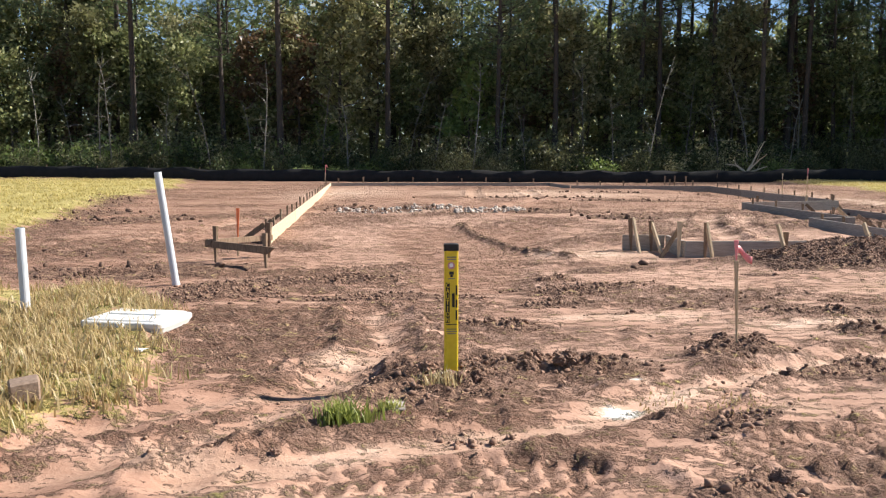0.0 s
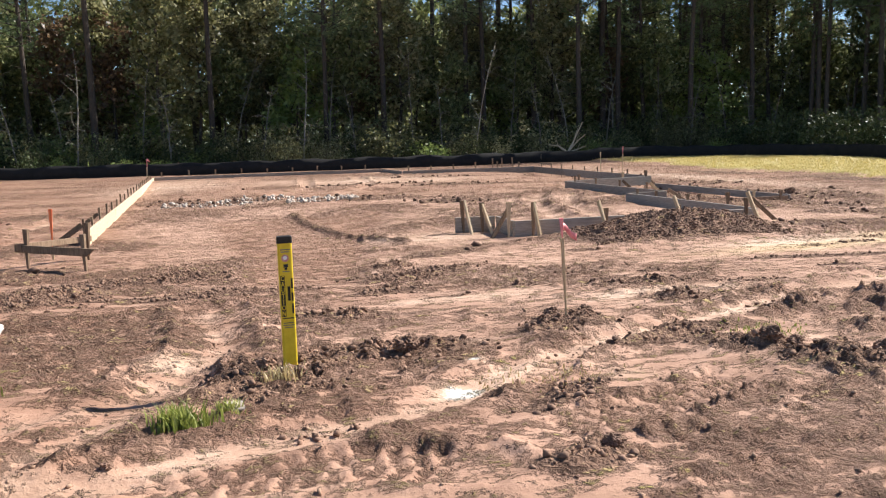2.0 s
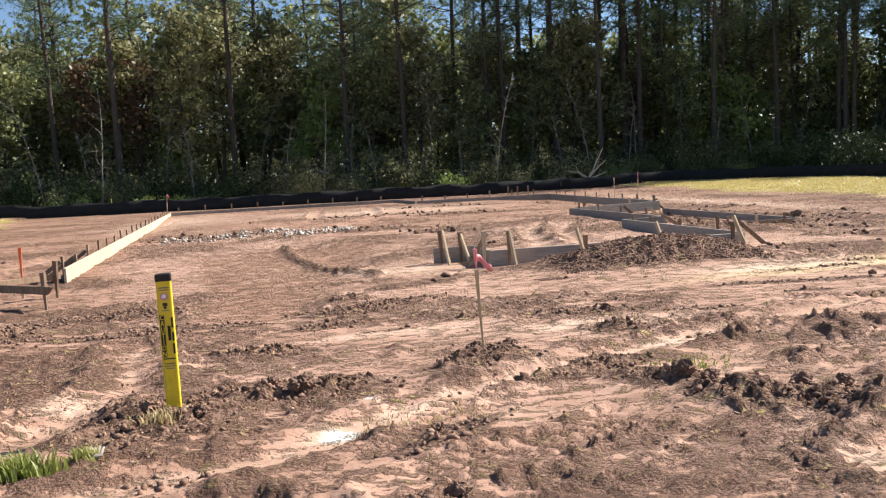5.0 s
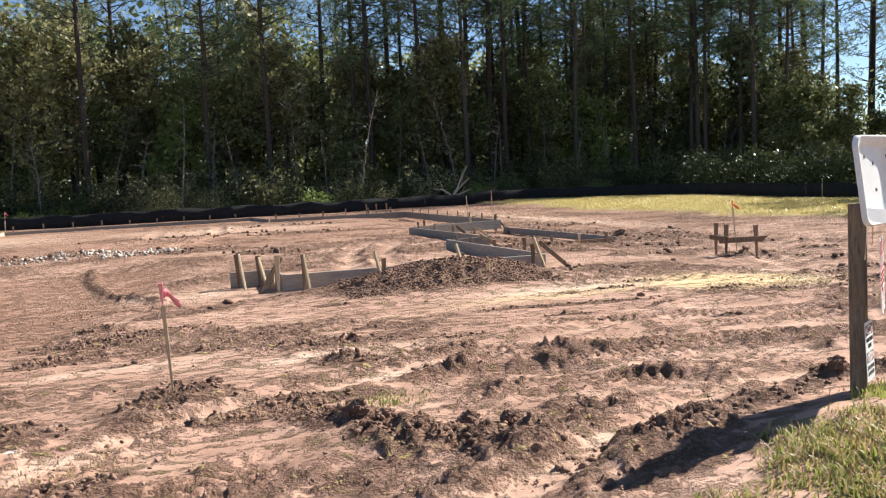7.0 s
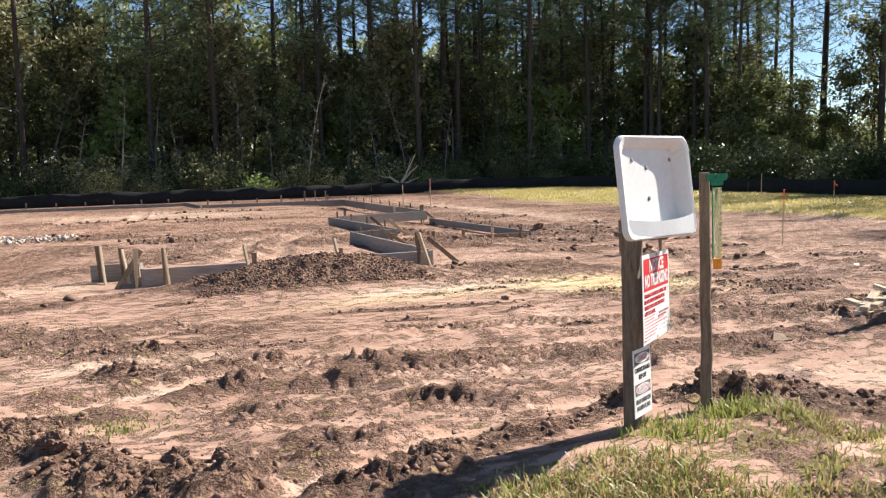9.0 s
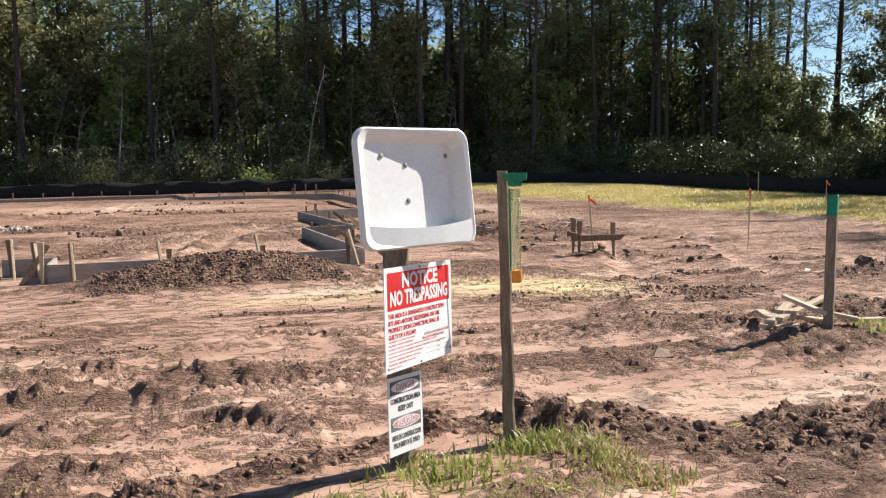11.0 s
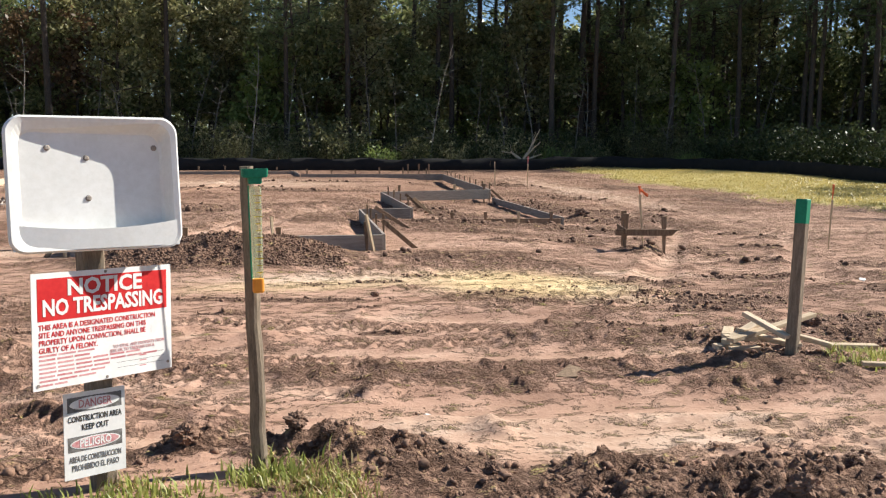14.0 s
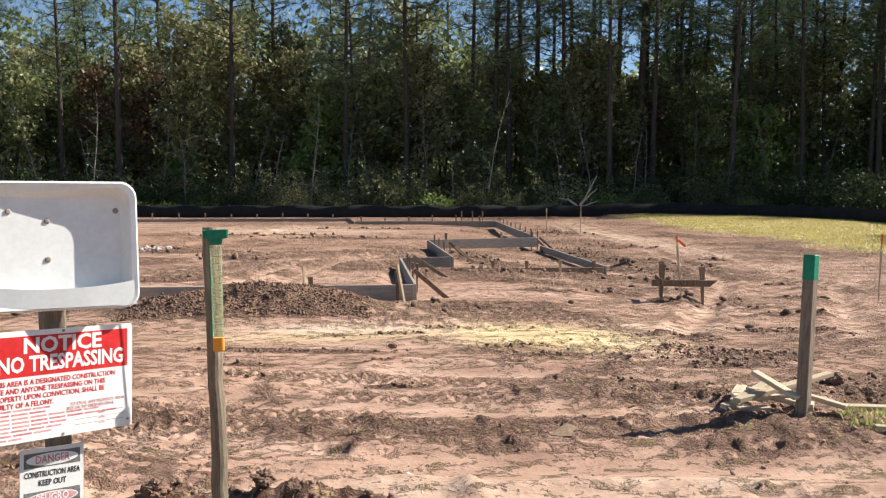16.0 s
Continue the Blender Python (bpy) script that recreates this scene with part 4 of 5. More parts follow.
debris(-1.17, 5.55, 0.10, "foam_scrap", "small white scrap on the bare earth", M_WHITE_DEBRIS)
debris(-3.1, 7.05, 0.3, "board_scrap", "pale flat board lying in dry grass", M_SCRAP)
debris(0.55, 4.42, 0.13, "wood_chip", "grey wood chip beside a grass tuft", M_FORM)
debris(8.9, 5.35, 0.20, "stick", "thin stick lying on the mud", M_STAKE)
debris(13.4, 8.9, 0.10, "wood_chip", "pale scrap on churned earth", M_WHITE_DEBRIS)
debris(7.9, 4.7, 0.035, "foam_scrap", "tiny white scrap on the mud", M_WHITE_DEBRIS)


# ---- sign post, rain gauge, stake ----
POST_X, POST_Y = 6.488, 3.712


def sign_post():
    ob = thing("sign_post", "grey weathered square wooden post in roadside grass", "post", pose(POST_X, POST_Y, gz(POST_X, POST_Y), 0, -1.0, 34))
    bm = bmesh.new()
    block(bm, 0.082, 0.082, 1.46, pose(0, 0, 0.33), 0.006)
    part("post", bm, M_POST, ob)
    return ob


def permit_tub():
    """An open moulded tub fixed on its back to the post, its mouth to the road."""
    c = pose(6.556, 3.547, 1.270, 0, 1.0, 28) @ pose(0, 0, 0, -7) @ pose(0.0, 0.085, 0)
    ob = thing("permit_tub", "white moulded plastic tub fixed open-side-out on a post", "tub", c)
    W, H = 0.578, 0.468
    bm = bmesh.new()

    def ring(w, h, y, r, bow=0.0):
        return [(px, y + (2.6 * bow * (0.5 - px / w) if bow > 0.015 else 0.0), pz + 1.3 * bow * (1 - (2 * px / w) ** 2) * (1 if pz > 0 else -0.2)) for px, pz in rounded_outline(w, h, r)]
    # outer skin from the back to the lip, round it, and down the inside to the back
    loft(bm, [ring(W * 0.90, H * 0.86, 0.0, 0.05), ring(W * 0.97, H * 0.96, -0.070, 0.05, 0.022), ring(W, H, -0.073, 0.05, 0.028), ring(W, H, -0.086, 0.05, 0.028),
              ring(W - 0.012, H - 0.012, -0.088, 0.046, 0.023), ring(W * 0.95 - 0.02, H * 0.94 - 0.01, -0.082, 0.045, 0.022), ring(W * 0.87, H * 0.82, -0.016, 0.045, 0.01), ring(W * 0.84, H * 0.79, -0.008, 0.04, 0.008)], True, True)
    part("shell", bm, M_TUB, ob)
    bm = bmesh.new()
    n = 12
    rows = []
    for i in range(n + 1):
        u = i / n * 2 - 1
        rows.append((u * W * 0.48, -0.086 - 0.012 * (1 - u * u) + 0.073 * (0.5 - 0.48 * u), -H * 0.485, -H * 0.285 - 0.024 * (1 - u * u)))
    front, back = [], []
    for x, y, z0, z1 in rows:
        front.append((bm.verts.new((x, y, z0)), bm.verts.new((x, y, z1))))
        back.append((bm.verts.new((x * 0.97, y + 0.012, z0)), bm.verts.new((x * 0.97, y + 0.012, z1 - 0.004))))
    for i in range(n):
        bm.faces.new((front[i][0], front[i + 1][0], front[i + 1][1], front[i][1]))
        bm.faces.new((back[i][0], back[i][1], back[i + 1][1], back[i + 1][0]))
        bm.faces.new((front[i][1], front[i + 1][1], back[i + 1][1], back[i][1]))
    part("front_lip", bm, M_TUB, ob, "low curved lip along the bottom")
    for x, z in ((-0.15, 0.135), (-0.02, 0.10), (-0.02, -0.045), (0.225, 0.14)):
        bm = bmesh.new()
        lathe(bm, [(0.011, 0), (0.011, 0.003), (0.006, 0.006)], 10, pose(x, -0.008, z, 90))
        part("screw", bm, M_FORM, ob, "small dull screw head")
    return ob


def plate(bm, w, h, t, sag=0.0, curl=0.0, nx=12, nz=8):
    """A thin board, a little bent, with its front towards -y."""
    def at(i, k, y):
        u, v = i / nx - 0.5, k / nz - 0.5
        bend = curl * max(0, u - 0.2) ** 2 * (1 - v) + sag * u * u
        return bm.verts.new((u * w, y + bend, v * h))
    F = [[at(i, k, -t) for k in range(nz + 1)] for i in range(nx + 1)]
    B = [[at(i, k, 0.0) for k in range(nz + 1)] for i in range(nx + 1)]
    for i in range(nx):
        for k in range(nz):
            bm.faces.new((F[i][k], F[i + 1][k], F[i + 1][k + 1], F[i][k + 1]))
            bm.faces.new((B[i][k], B[i][k + 1], B[i + 1][k + 1], B[i + 1][k]))
    for i in range(nx):
        bm.faces.new((F[i][0], B[i][0], B[i + 1][0], F[i + 1][0]))
        bm.faces.new((F[i][nz], F[i + 1][nz], B[i + 1][nz], B[i][nz]))
    for k in range(nz):
        bm.faces.new((F[0][k], F[0][k + 1], B[0][k + 1], B[0][k]))
        bm.faces.new((F[nx][k], B[nx][k], B[nx][k + 1], F[nx][k + 1]))


def bar(parent, name, w, h, x, z, mat, y=-0.0035):
    bm = bmesh.new()
    block(bm, w, 0.0006, h, pose(x, y, z), 0)
    return part(name, bm, mat, parent)


def trespass_sign():
    c = pose(6.544, 3.603, 0.752, 0, 2.4, 42.6) @ pose(0, 0, 0, -1.5) @ Matrix.Scale(0.9, 4)
    ob = thing("trespass_sign", "white and red no trespassing sign screwed to a post", "sign", c)
    W, H = 0.61, 0.455
    bm = bmesh.new()
    plate(bm, W, H, 0.003)
    part("board", bm, M_SIGN, ob)
    bar(ob, "red_panel", W - 0.045, 0.165, 0, H / 2 - 0.022 - 0.0825, M_RED)
    z = H / 2
    lettering("headline", "NOTICE", 0.088, 0, z - 0.065, M_SIGN, ob, bold=0.0028, y=-0.0048, width=1.02)
    lettering("headline", "NO TRESPASSING", 0.088, 0, z - 0.140, M_SIGN, ob, bold=0.0028, y=-0.0048, width=0.76)
    for i, line in enumerate(("THIS AREA IS A DESIGNATED CONSTRUCTION", "SITE AND ANYONE TRESPASSING ON THIS", "PROPERTY UPON CONVICTION, SHALL BE", "GUILTY OF A FELONY.")):
        lettering("sign_text", line, 0.030, -W / 2 + 0.025, z - 0.212 - 0.030 * i, M_RED, ob, "LEFT", 0.80, bold=0.0003)
    for i, line in enumerate(("TO STEAL ANY PROPERTY FROM", "SITE OR TO TRESPASS ON A")):
        lettering("sign_text", line, 0.019, W / 2 - 0.035 - 0.05 * i, z - 0.325 - 0.0175 * i, M_PINK, ob, "RIGHT", 0.86, bold=0.0002)
    for i, (w, x0) in enumerate(((0.235, 0), (0.215, 0), (0.44, 0), (0.52, 0), (0.30, 0), (0.28, 0), (0.24, 0), (0.12, 0))):
        zz = z - 0.322 - 0.0165 * i
        n = max(2, int(w / 0.07))
        for k in range(n):
            ww = w / n - 0.008
            bar(ob, "text_bar", ww, 0.0075, -W / 2 + 0.025 + k * w / n + ww / 2, zz, M_PINK)
    for i in range(3):
        bar(ob, "rule_line", 0.22, 0.0012, 0.155, z - 0.372 - 0.022 * i, M_FADED_INK)
        bar(ob, "caption_bar", 0.03, 0.005, 0.165, z - 0.378 - 0.022 * i, M_PINK)
    for x, zz in ((0.0, z - 0.010), (0.0, -z + 0.010), (-W / 2 + 0.02, -z + 0.02), (W / 2 - 0.02, -z + 0.03)):
        bm = bmesh.new()
        lathe(bm, [(0.006, 0), (0.006, 0.003)], 10, pose(x, -0.003, zz, 90))
        part("screw", bm, M_FORM, ob)
    return ob


def danger_sign():
    c = pose(6.482, 3.632, 0.332, 0, 2.6, 36) @ pose(0, 0, 0, -3.0) @ Matrix.Scale(0.91, 4)
    ob = thing("danger_sign", "faded white bilingual construction area warning sign on a post", "sign", c)
    W, H = 0.255, 0.355
    bm = bmesh.new()
    plate(bm, W, H, 0.003)
    part("board", bm, M_SIGN, ob)
    for zc, word in ((0.128, None), (-0.035, "PELIGRO")):
        bar(ob, "black_panel", W - 0.03, 0.062, 0, zc, M_FADED_INK)
        bm = bmesh.new()
        lathe(bm, [(1.0, 0), (1.0, 0.0006)], 32, pose(0, -0.0042, zc, 90) @ Matrix.Diagonal((0.104, 0.026, 1, 1)))
        part("oval", bm, M_SIGN, ob)
        bm = bmesh.new()
        lathe(bm, [(1.0, 0), (1.0, 0.0006)], 32, pose(0, -0.0048, zc, 90) @ Matrix.Diagonal((0.098, 0.0215, 1, 1)))
        part("oval_fill", bm, M_PINK if word else M_SIGN, ob)
        lettering("headline", word or "DANGER", 0.046, 0, zc, M_SIGN if word else M_PINK, ob, width=0.74, y=-0.006, bold=0.0008)
    for body, zc in (("CONSTRUCTION AREA", 0.068), ("KEEP OUT", 0.030), ("AREA DE CONSTRUCCION", -0.098), ("PROHIBIDO EL PASO", -0.134)):
        lettering("sign_text", body, 0.034, 0, zc, M_INK if zc > 0 else M_FADED_INK, ob, width={17: 0.62, 8: 0.72, 20: 0.52}.get(len(body), 0.58), bold=0.0006)
    return ob


def gauge_post():
    x, y = 7.074, 3.905
    z = gz(x, y)
    ob = thing("gauge_post", "brown weathered wooden post standing in clods and grass", "post", pose(x, y, z, 0, -1.5, 24))
    bm = bmesh.new()
    rings = []
    for i in range(15):
        zz = -0.25 + i * (1.575 - z) / 14
        r = 0.033 - 0.006 * i / 14 + 0.002 * math.sin(3.1 * i)
        ox, oy = 0.003 * math.sin(1.3 * i) + 0.0015 * math.sin(2.9 * i), 0.003 * math.cos(1.7 * i)
        rings.append([(ox + r * (1 + 0.10 * math.cos(4 * a) + 0.05 * math.sin(3 * a + i)) * math.cos(a), oy + r * (1 + 0.08 * math.cos(4 * a + 0.4)) * math.sin(a), zz) for a in [2 * math.pi * k / 14 for k in range(14)]])
    loft(bm, rings, True, True)
    part("post", bm, M_POST, ob)
    return ob


def rain_gauge():
    ob = thing("rain_gauge", "clear plastic rain gauge with green funnel on a post", "rain gauge", pose(7.078, 3.832, 1.290, 0, -0.8, 12))
    bm = bmesh.new()
    loft(bm, [[(px, py, z) for px, py in rounded_outline(w, d, 0.01, 3)] for w, d, z in ((0.045, 0.04, -0.034), (0.052, 0.046, -0.030), (0.054, 0.048, -0.010), (0.094, 0.058, -0.007), (0.10, 0.06, 0.0), (0.102, 0.062, 0.026), (0.092, 0.052, 0.026), (0.05, 0.035, -0.004))], True, True)
    part("funnel", bm, M_GREEN, ob, "green plastic funnel head")
    bm = bmesh.new()
    loft(bm, [[(px, py, z) for px, py in rounded_outline(w, w * 0.7, 0.012, 3)] for w, z in ((0.048, -0.045), (0.042, -0.41), (0.038, -0.42))], True, True)
    tube = part("tube", bm, M_CLEAR, ob, "clear tapered measuring tube")
    tube.visible_shadow = False
    bm = bmesh.new()
    loft(bm, [[(px, py, z) for px, py in rounded_outline(w, w * 0.72, 0.012, 3)] for w, z in ((0.045, -0.415), (0.047, -0.465), (0.042, -0.472))], True, True)
    part("foot", bm, M_ORANGE_FADED, ob, "orange foot of the gauge")
    for k in range(12):
        bm = bmesh.new()
        block(bm, 0.022 if k % 3 else 0.034, 0.001, 0.003, pose(0.006, -0.0195, -0.08 - 0.028 * k), 0)
        part("graduation", bm, M_YELLOW, ob)
    bm = bmesh.new()
    block(bm, 0.008, 0.006, 0.38, pose(-0.024, 0.01, -0.23), 0.002)
    part("bracket", bm, M_GREEN, ob)
    return ob


def green_post():
    x, y = 10.458, 5.468
    z = gz(x, y)
    ob = thing("green_topped_post", "wooden post with a green painted head by scrap lumber", "post", pose(x, y, z, 0, 3.2, 38), )
    bm = bmesh.new()
    block(bm, 0.072, 0.072, 1.1, pose(0, 0, 0.92 - z - 0.55), 0.006)
    part("post", bm, M_POST, ob)
    bm = bmesh.new()
    block(bm, 0.075, 0.075, 0.165, pose(0, 0, 1.075 - z - 0.0825), 0.006)
    part("painted_head", bm, M_GREEN, ob, "green painted head")
    return ob


sign_post()
permit_tub()
trespass_sign()
danger_sign()
gauge_post()
rain_gauge()
green_post()


# ---- scrap lumber ----
def scrap_board(x, y, z, L, w, t, yaw, tilt, label="pale cut lumber offcut on a scrap heap", mat=None, roll=0):
    ob = thing("lumber_offcut", label, "lumber", pose(x, y, gz(x, y) + z, roll, tilt, yaw), "scrap lumber heap")
    bm = bmesh.new()
    block(bm, L, w, t, None, 0.003)
    part("board", bm, mat or M_SCRAP, ob)


for row in [(10.11, 5.83, 0.080, 0.42, 0.072, 0.032, 30, -12), (9.96, 5.76, 0.040, 0.20, 0.072, 0.032, 15, 0), (10.07, 5.79, 0.064, 0.23, 0.080, 0.032, -8, 2), (10.19, 5.85, 0.088, 0.24, 0.080, 0.032, 20, 4),
            (10.16, 5.62, 0.104, 0.35, 0.060, 0.030, -62, 18), (10.30, 5.76, 0.112, 0.92, 0.060, 0.030, 24, -5), (10.27, 5.80, 0.064, 0.29, 0.080, 0.032, -35, 8), (10.47, 5.57, 0.056, 0.27, 0.056, 0.030, -40, 10),
            (10.42, 5.68, 0.040, 0.17, 0.072, 0.032, 60, 0), (10.05, 5.68, 0.024, 0.22, 0.064, 0.032, 5, 0), (11.05, 5.70, 0.050, 0.37, 0.072, 0.032, -8, 1), (10.86, 5.15, 0.030, 0.20, 0.048, 0.025, -14, 1), (10.08, 5.98, 0.048, 0.34, 0.072, 0.032, 60, 3), (10.33, 5.57, 0.040, 0.20, 0.048, 0.025, 85, 12)]:
    x, y, z = row[:3]
    if x < 10.6:
        x, y, z = x + 0.17, y - 0.03, z * 1.7
    scrap_board(x, y, z, *row[3:])


# ---- silt fence ----
FENCE = [(-90, 55), (-45, 50.5), (-21, 47.6), (3, 46.0), (15, 46.0), (24, 47.0), (28.5, 45), (30.2, 38), (30.2, 28), (29.5, 18), (29, 4), (30, -20)]


def silt_fence():
    ob = thing("silt_fence", "long black fabric silt fence on thin wooden stakes", "fence")
    V, F, stakes, run = [], [], [], []
    for (ax, ay), (bx, by) in zip(FENCE, FENCE[1:]):
        L = math.dist((ax, ay), (bx, by))
        m = max(2, int(L / 0.7))
        run += [(ax + i / m * (bx - ax), ay + i / m * (by - ay), -(by - ay) / L, (bx - ax) / L) for i in range(m)]
    for i, (x, y, nx, ny) in enumerate(run):
        sway = 0.05 * math.sin(2.6 * (x + y)) + rng.uniform(-0.02, 0.02)
        top = 0.62 + 0.035 * math.sin(1.9 * (x - y)) + rng.uniform(-0.02, 0.02)
        z = gz(x, y)
        for dz, off in ((-0.15, 0), (0.25, sway), (top, sway * 0.4)):
            V += [(x + nx * (off - 0.004), y + ny * (off - 0.004), z + dz), (x + nx * (off + 0.004), y + ny * (off + 0.004), z + dz)]
        if i < len(run) - 1:
            b = i * 6
            for k in (0, 2):
                F += [(b + k, b + 6 + k, b + 8 + k, b + 2 + k), (b + k + 1, b + 3 + k, b + 9 + k, b + 7 + k)]
            F += [(b + 4, b + 10, b + 11, b + 5), (b, b + 1, b + 7, b + 6)]
        if i % 4 == 0:
            stakes.append((x + nx * 0.05, y + ny * 0.05, z))
    part("fabric", np_mesh("fabric", V, F), M_SILT, ob, "black woven fabric")
    me = None
    for x, y, z in stakes:
        if me is None:
            s = part("stake", stake_bm(0.04, 0.03, -0.2, 0.70), M_STAKE, ob)
            me = s.data
        else:
            s = new("stake", me)
            s.parent = ob
        s.location = (x, y, z)
    return ob


silt_fence()


# ---- woods ----
def leaf_quads(centres, size, R, flat=0.3):
    """Small bent leaves with random turns at the given places."""
    n = len(centres)
    a = R.normal(size=(n, 3))
    a /= np.linalg.norm(a, axis=1)[:, None]
    up = R.normal(size=(n, 3)) + np.array([0, 0, 0.6 * flat])
    b = np.cross(a, up)
    b /= np.linalg.norm(b, axis=1)[:, None] + 1e-9
    s = (size * R.uniform(0.55, 1.35, n))[:, None]
    w = s * R.uniform(0.38, 0.62, n)[:, None]
    nrm = np.cross(a, b) * s * 0.18
    v = np.stack([centres - a * s, centres - b * w + nrm, centres + a * s, centres + b * w + nrm], 1).reshape(-1, 3)
    i = np.arange(n)[:, None] * 4
    return v, np.concatenate([i, i + 1, i + 2, i + 3], 1)


def needle_tufts(centres, length, R, count=9):
    """Brushes of long thin needles."""
    n = len(centres) * count
    c = np.repeat(centres, count, 0)
    d = R.normal(size=(n, 3)) + np.array([0, 0, 0.25])
    d /= np.linalg.norm(d, axis=1)[:, None]
    s = np.cross(d, R.normal(size=(n, 3)))
    s /= np.linalg.norm(s, axis=1)[:, None] + 1e-9
    L = length * R.uniform(0.6, 1.2, n)[:, None]
    w = 0.022
    v = np.stack([c - s * w, c + s * w, c + d * L], 1).reshape(-1, 3)
    i = np.arange(n)[:, None] * 3
    return v, np.concatenate([i, i + 1, i + 2], 1)


def bent(p0, d, L, n, R, wander=0.12, lift=0.0):
    pts, p, d = [np.array(p0, float)], np.array(p0, float), np.array(d, float)
    for i in range(n):
        d = d + R.normal(size=3) * wander + np.array([0, 0, lift])
        d /= np.linalg.norm(d)
        p = p + d * L / n
        pts.append(p.copy())
    return pts


def pine(R, high, crown_from):
    """A tall pine: straight tapered trunk, dead stubs, airy needle crown."""
    trunk = bent((0, 0, -0.3), (0, 0, 1), high, 9, R, 0.012, 0.02)
    r0 = 0.0085 * high * R.uniform(0.75, 1.1)
    paths = [[(p, r0 * (1 - 0.8 * i / 9) + 0.02) for i, p in enumerate(trunk)]]
    tips = []
    tz = [p[2] for p in trunk]
    def at(z):
        return np.array([np.interp(z, tz, [p[k] for p in trunk]) for k in range(3)])
    for z in np.arange(3.0, crown_from, 0.8):
        if R.random() < 0.55:
            a = R.uniform(0, 6.28)
            b = bent(at(z), (math.cos(a), math.sin(a), R.uniform(-0.2, 0.4)), R.uniform(0.4, 1.4), 3, R, 0.2)
            paths.append([(p, 0.022 * (1 - i / 4) + 0.005) for i, p in enumerate(b)])
    for z in np.arange(crown_from, high - 0.3, 0.42):
        k = (z - crown_from) / (high - crown_from)
        for j in range(2):
            a = R.uniform(0, 6.28)
            L = (0.8 + 2.4 * math.sin(math.pi * min(1, 0.25 + 0.75 * k))) * R.uniform(0.6, 1.2)
            b = bent(at(z), (math.cos(a), math.sin(a), R.uniform(-0.05, 0.4)), L, 4, R, 0.16, 0.05)
            paths.append([(p, 0.04 * (1 - i / 5) + 0.006) for i, p in enumerate(b)])
            for q in b[2:]:
                for m in range(5):
                    tips.append(q + R.normal(size=3) * (0.28, 0.28, 0.18))
    return tubes(paths, 6), needle_tufts(np.array(tips), 0.32, R, 7)


def hardwood(R, high, spread, leaves, size, low=0.2):
    """A broadleaved tree: forked limbs and an uneven crown of separate leaf clumps."""
    trunk = bent((0, 0, -0.3), (R.normal() * 0.05, R.normal() * 0.05, 1), high * 0.85, 7, R, 0.06, 0.05)
    paths = [[(p, 0.010 * high * (1 - 0.85 * i / 7) + 0.01) for i, p in enumerate(trunk)]]
    ends = []
    for i in range(int(14 + high)):
        t = R.uniform(low, 1.0)
        k = t * 7
        j = min(6, int(k))
        p = trunk[j] + (trunk[j + 1] - trunk[j]) * (k - j)
        a = R.uniform(0, 6.28)
        L = spread * (1.15 - 0.65 * t) * R.uniform(0.5, 1.15)
        b = bent(p, (math.cos(a), math.sin(a), R.uniform(0.1, 0.9)), L, 4, R, 0.22, 0.05)
        paths.append([(q, 0.045 * (1 - m / 5) + 0.007) for m, q in enumerate(b)])
        ends += b[2:]
        for _ in range(1):
            s = bent(b[R.integers(1, 4)], R.normal(size=3) * (1, 1, 0.5), L * 0.45, 3, R, 0.25)
            paths.append([(q, 0.018 * (1 - m / 4) + 0.004) for m, q in enumerate(s)])
            ends += s[1:]
    ends = np.array(ends)
    pick = ends[R.integers(0, len(ends), leaves)]
    c = pick + R.normal(size=(leaves, 3)) * (0.36, 0.36, 0.28)
    return tubes(paths, 5), leaf_quads(c, size, R)


def shrub(R, high, wide, leaves, size):
    stems, ends = [], []
    for i in range(12):
        a = R.uniform(0, 6.28)
        o = np.array([R.normal() * wide * 0.35, R.normal() * wide * 0.35, -0.1])
        s = bent(o, (math.cos(a) * 0.5, math.sin(a) * 0.5, 1), high * R.uniform(0.5, 1.05), 5, R, 0.18)
        stems.append([(p, 0.018 * (1 - m / 6) + 0.004) for m, p in enumerate(s)])
        ends += s[1:]
    ends = np.array(ends)
    c = ends[R.integers(0, len(ends), leaves)] + R.normal(size=(leaves, 3)) * (0.30, 0.30, 0.2)
    c[:, 2] = np.maximum(c[:, 2], 0.05)
    return tubes(stems, 4), leaf_quads(c, size, R)


def bare_sapling(R, high):
    trunk = bent((0, 0, -0.2), (R.normal() * 0.12, R.normal() * 0.1, 1), high, 8, R, 0.07, 0.03)
    paths = [[(p, 0.05 * (1 - i / 9) + 0.008) for i, p in enumerate(trunk)]]
    for i in range(16):
        k = R.integers(2, 8)
        a = R.uniform(0, 6.28)
        s = bent(trunk[k], (math.cos(a), math.sin(a), R.uniform(0, 0.9)), R.uniform(0.4, 1.6), 4, R, 0.25)
        paths.append([(p, 0.016 * (1 - m / 5) + 0.004) for m, p in enumerate(s)])
    return tubes(paths, 5)


def tree_proto(name, label, category, made, trunk_mat, leaf_mat, group):
    (tv, tf), (lv, lf) = made
    ob = thing(name, label, category, None, group)
    part("trunk", np_mesh("trunk", tv, tf), trunk_mat, ob, smooth=True)
    part("crown", np_mesh("crown", lv, lf), leaf_mat, ob)
    return ob


def plant(proto, used, x, y, scale, turn):
    m = pose(x, y, gz(x, y), 0, 0, turn)
    if not used:
        used.append(proto)
        proto.scale = (scale,) * 3
        proto.matrix_basis = m @ Matrix.Diagonal((scale, scale, scale, 1))
        return proto
    ob = copy_thing(proto, m)
    ob.scale = (scale,) * 3
    return ob


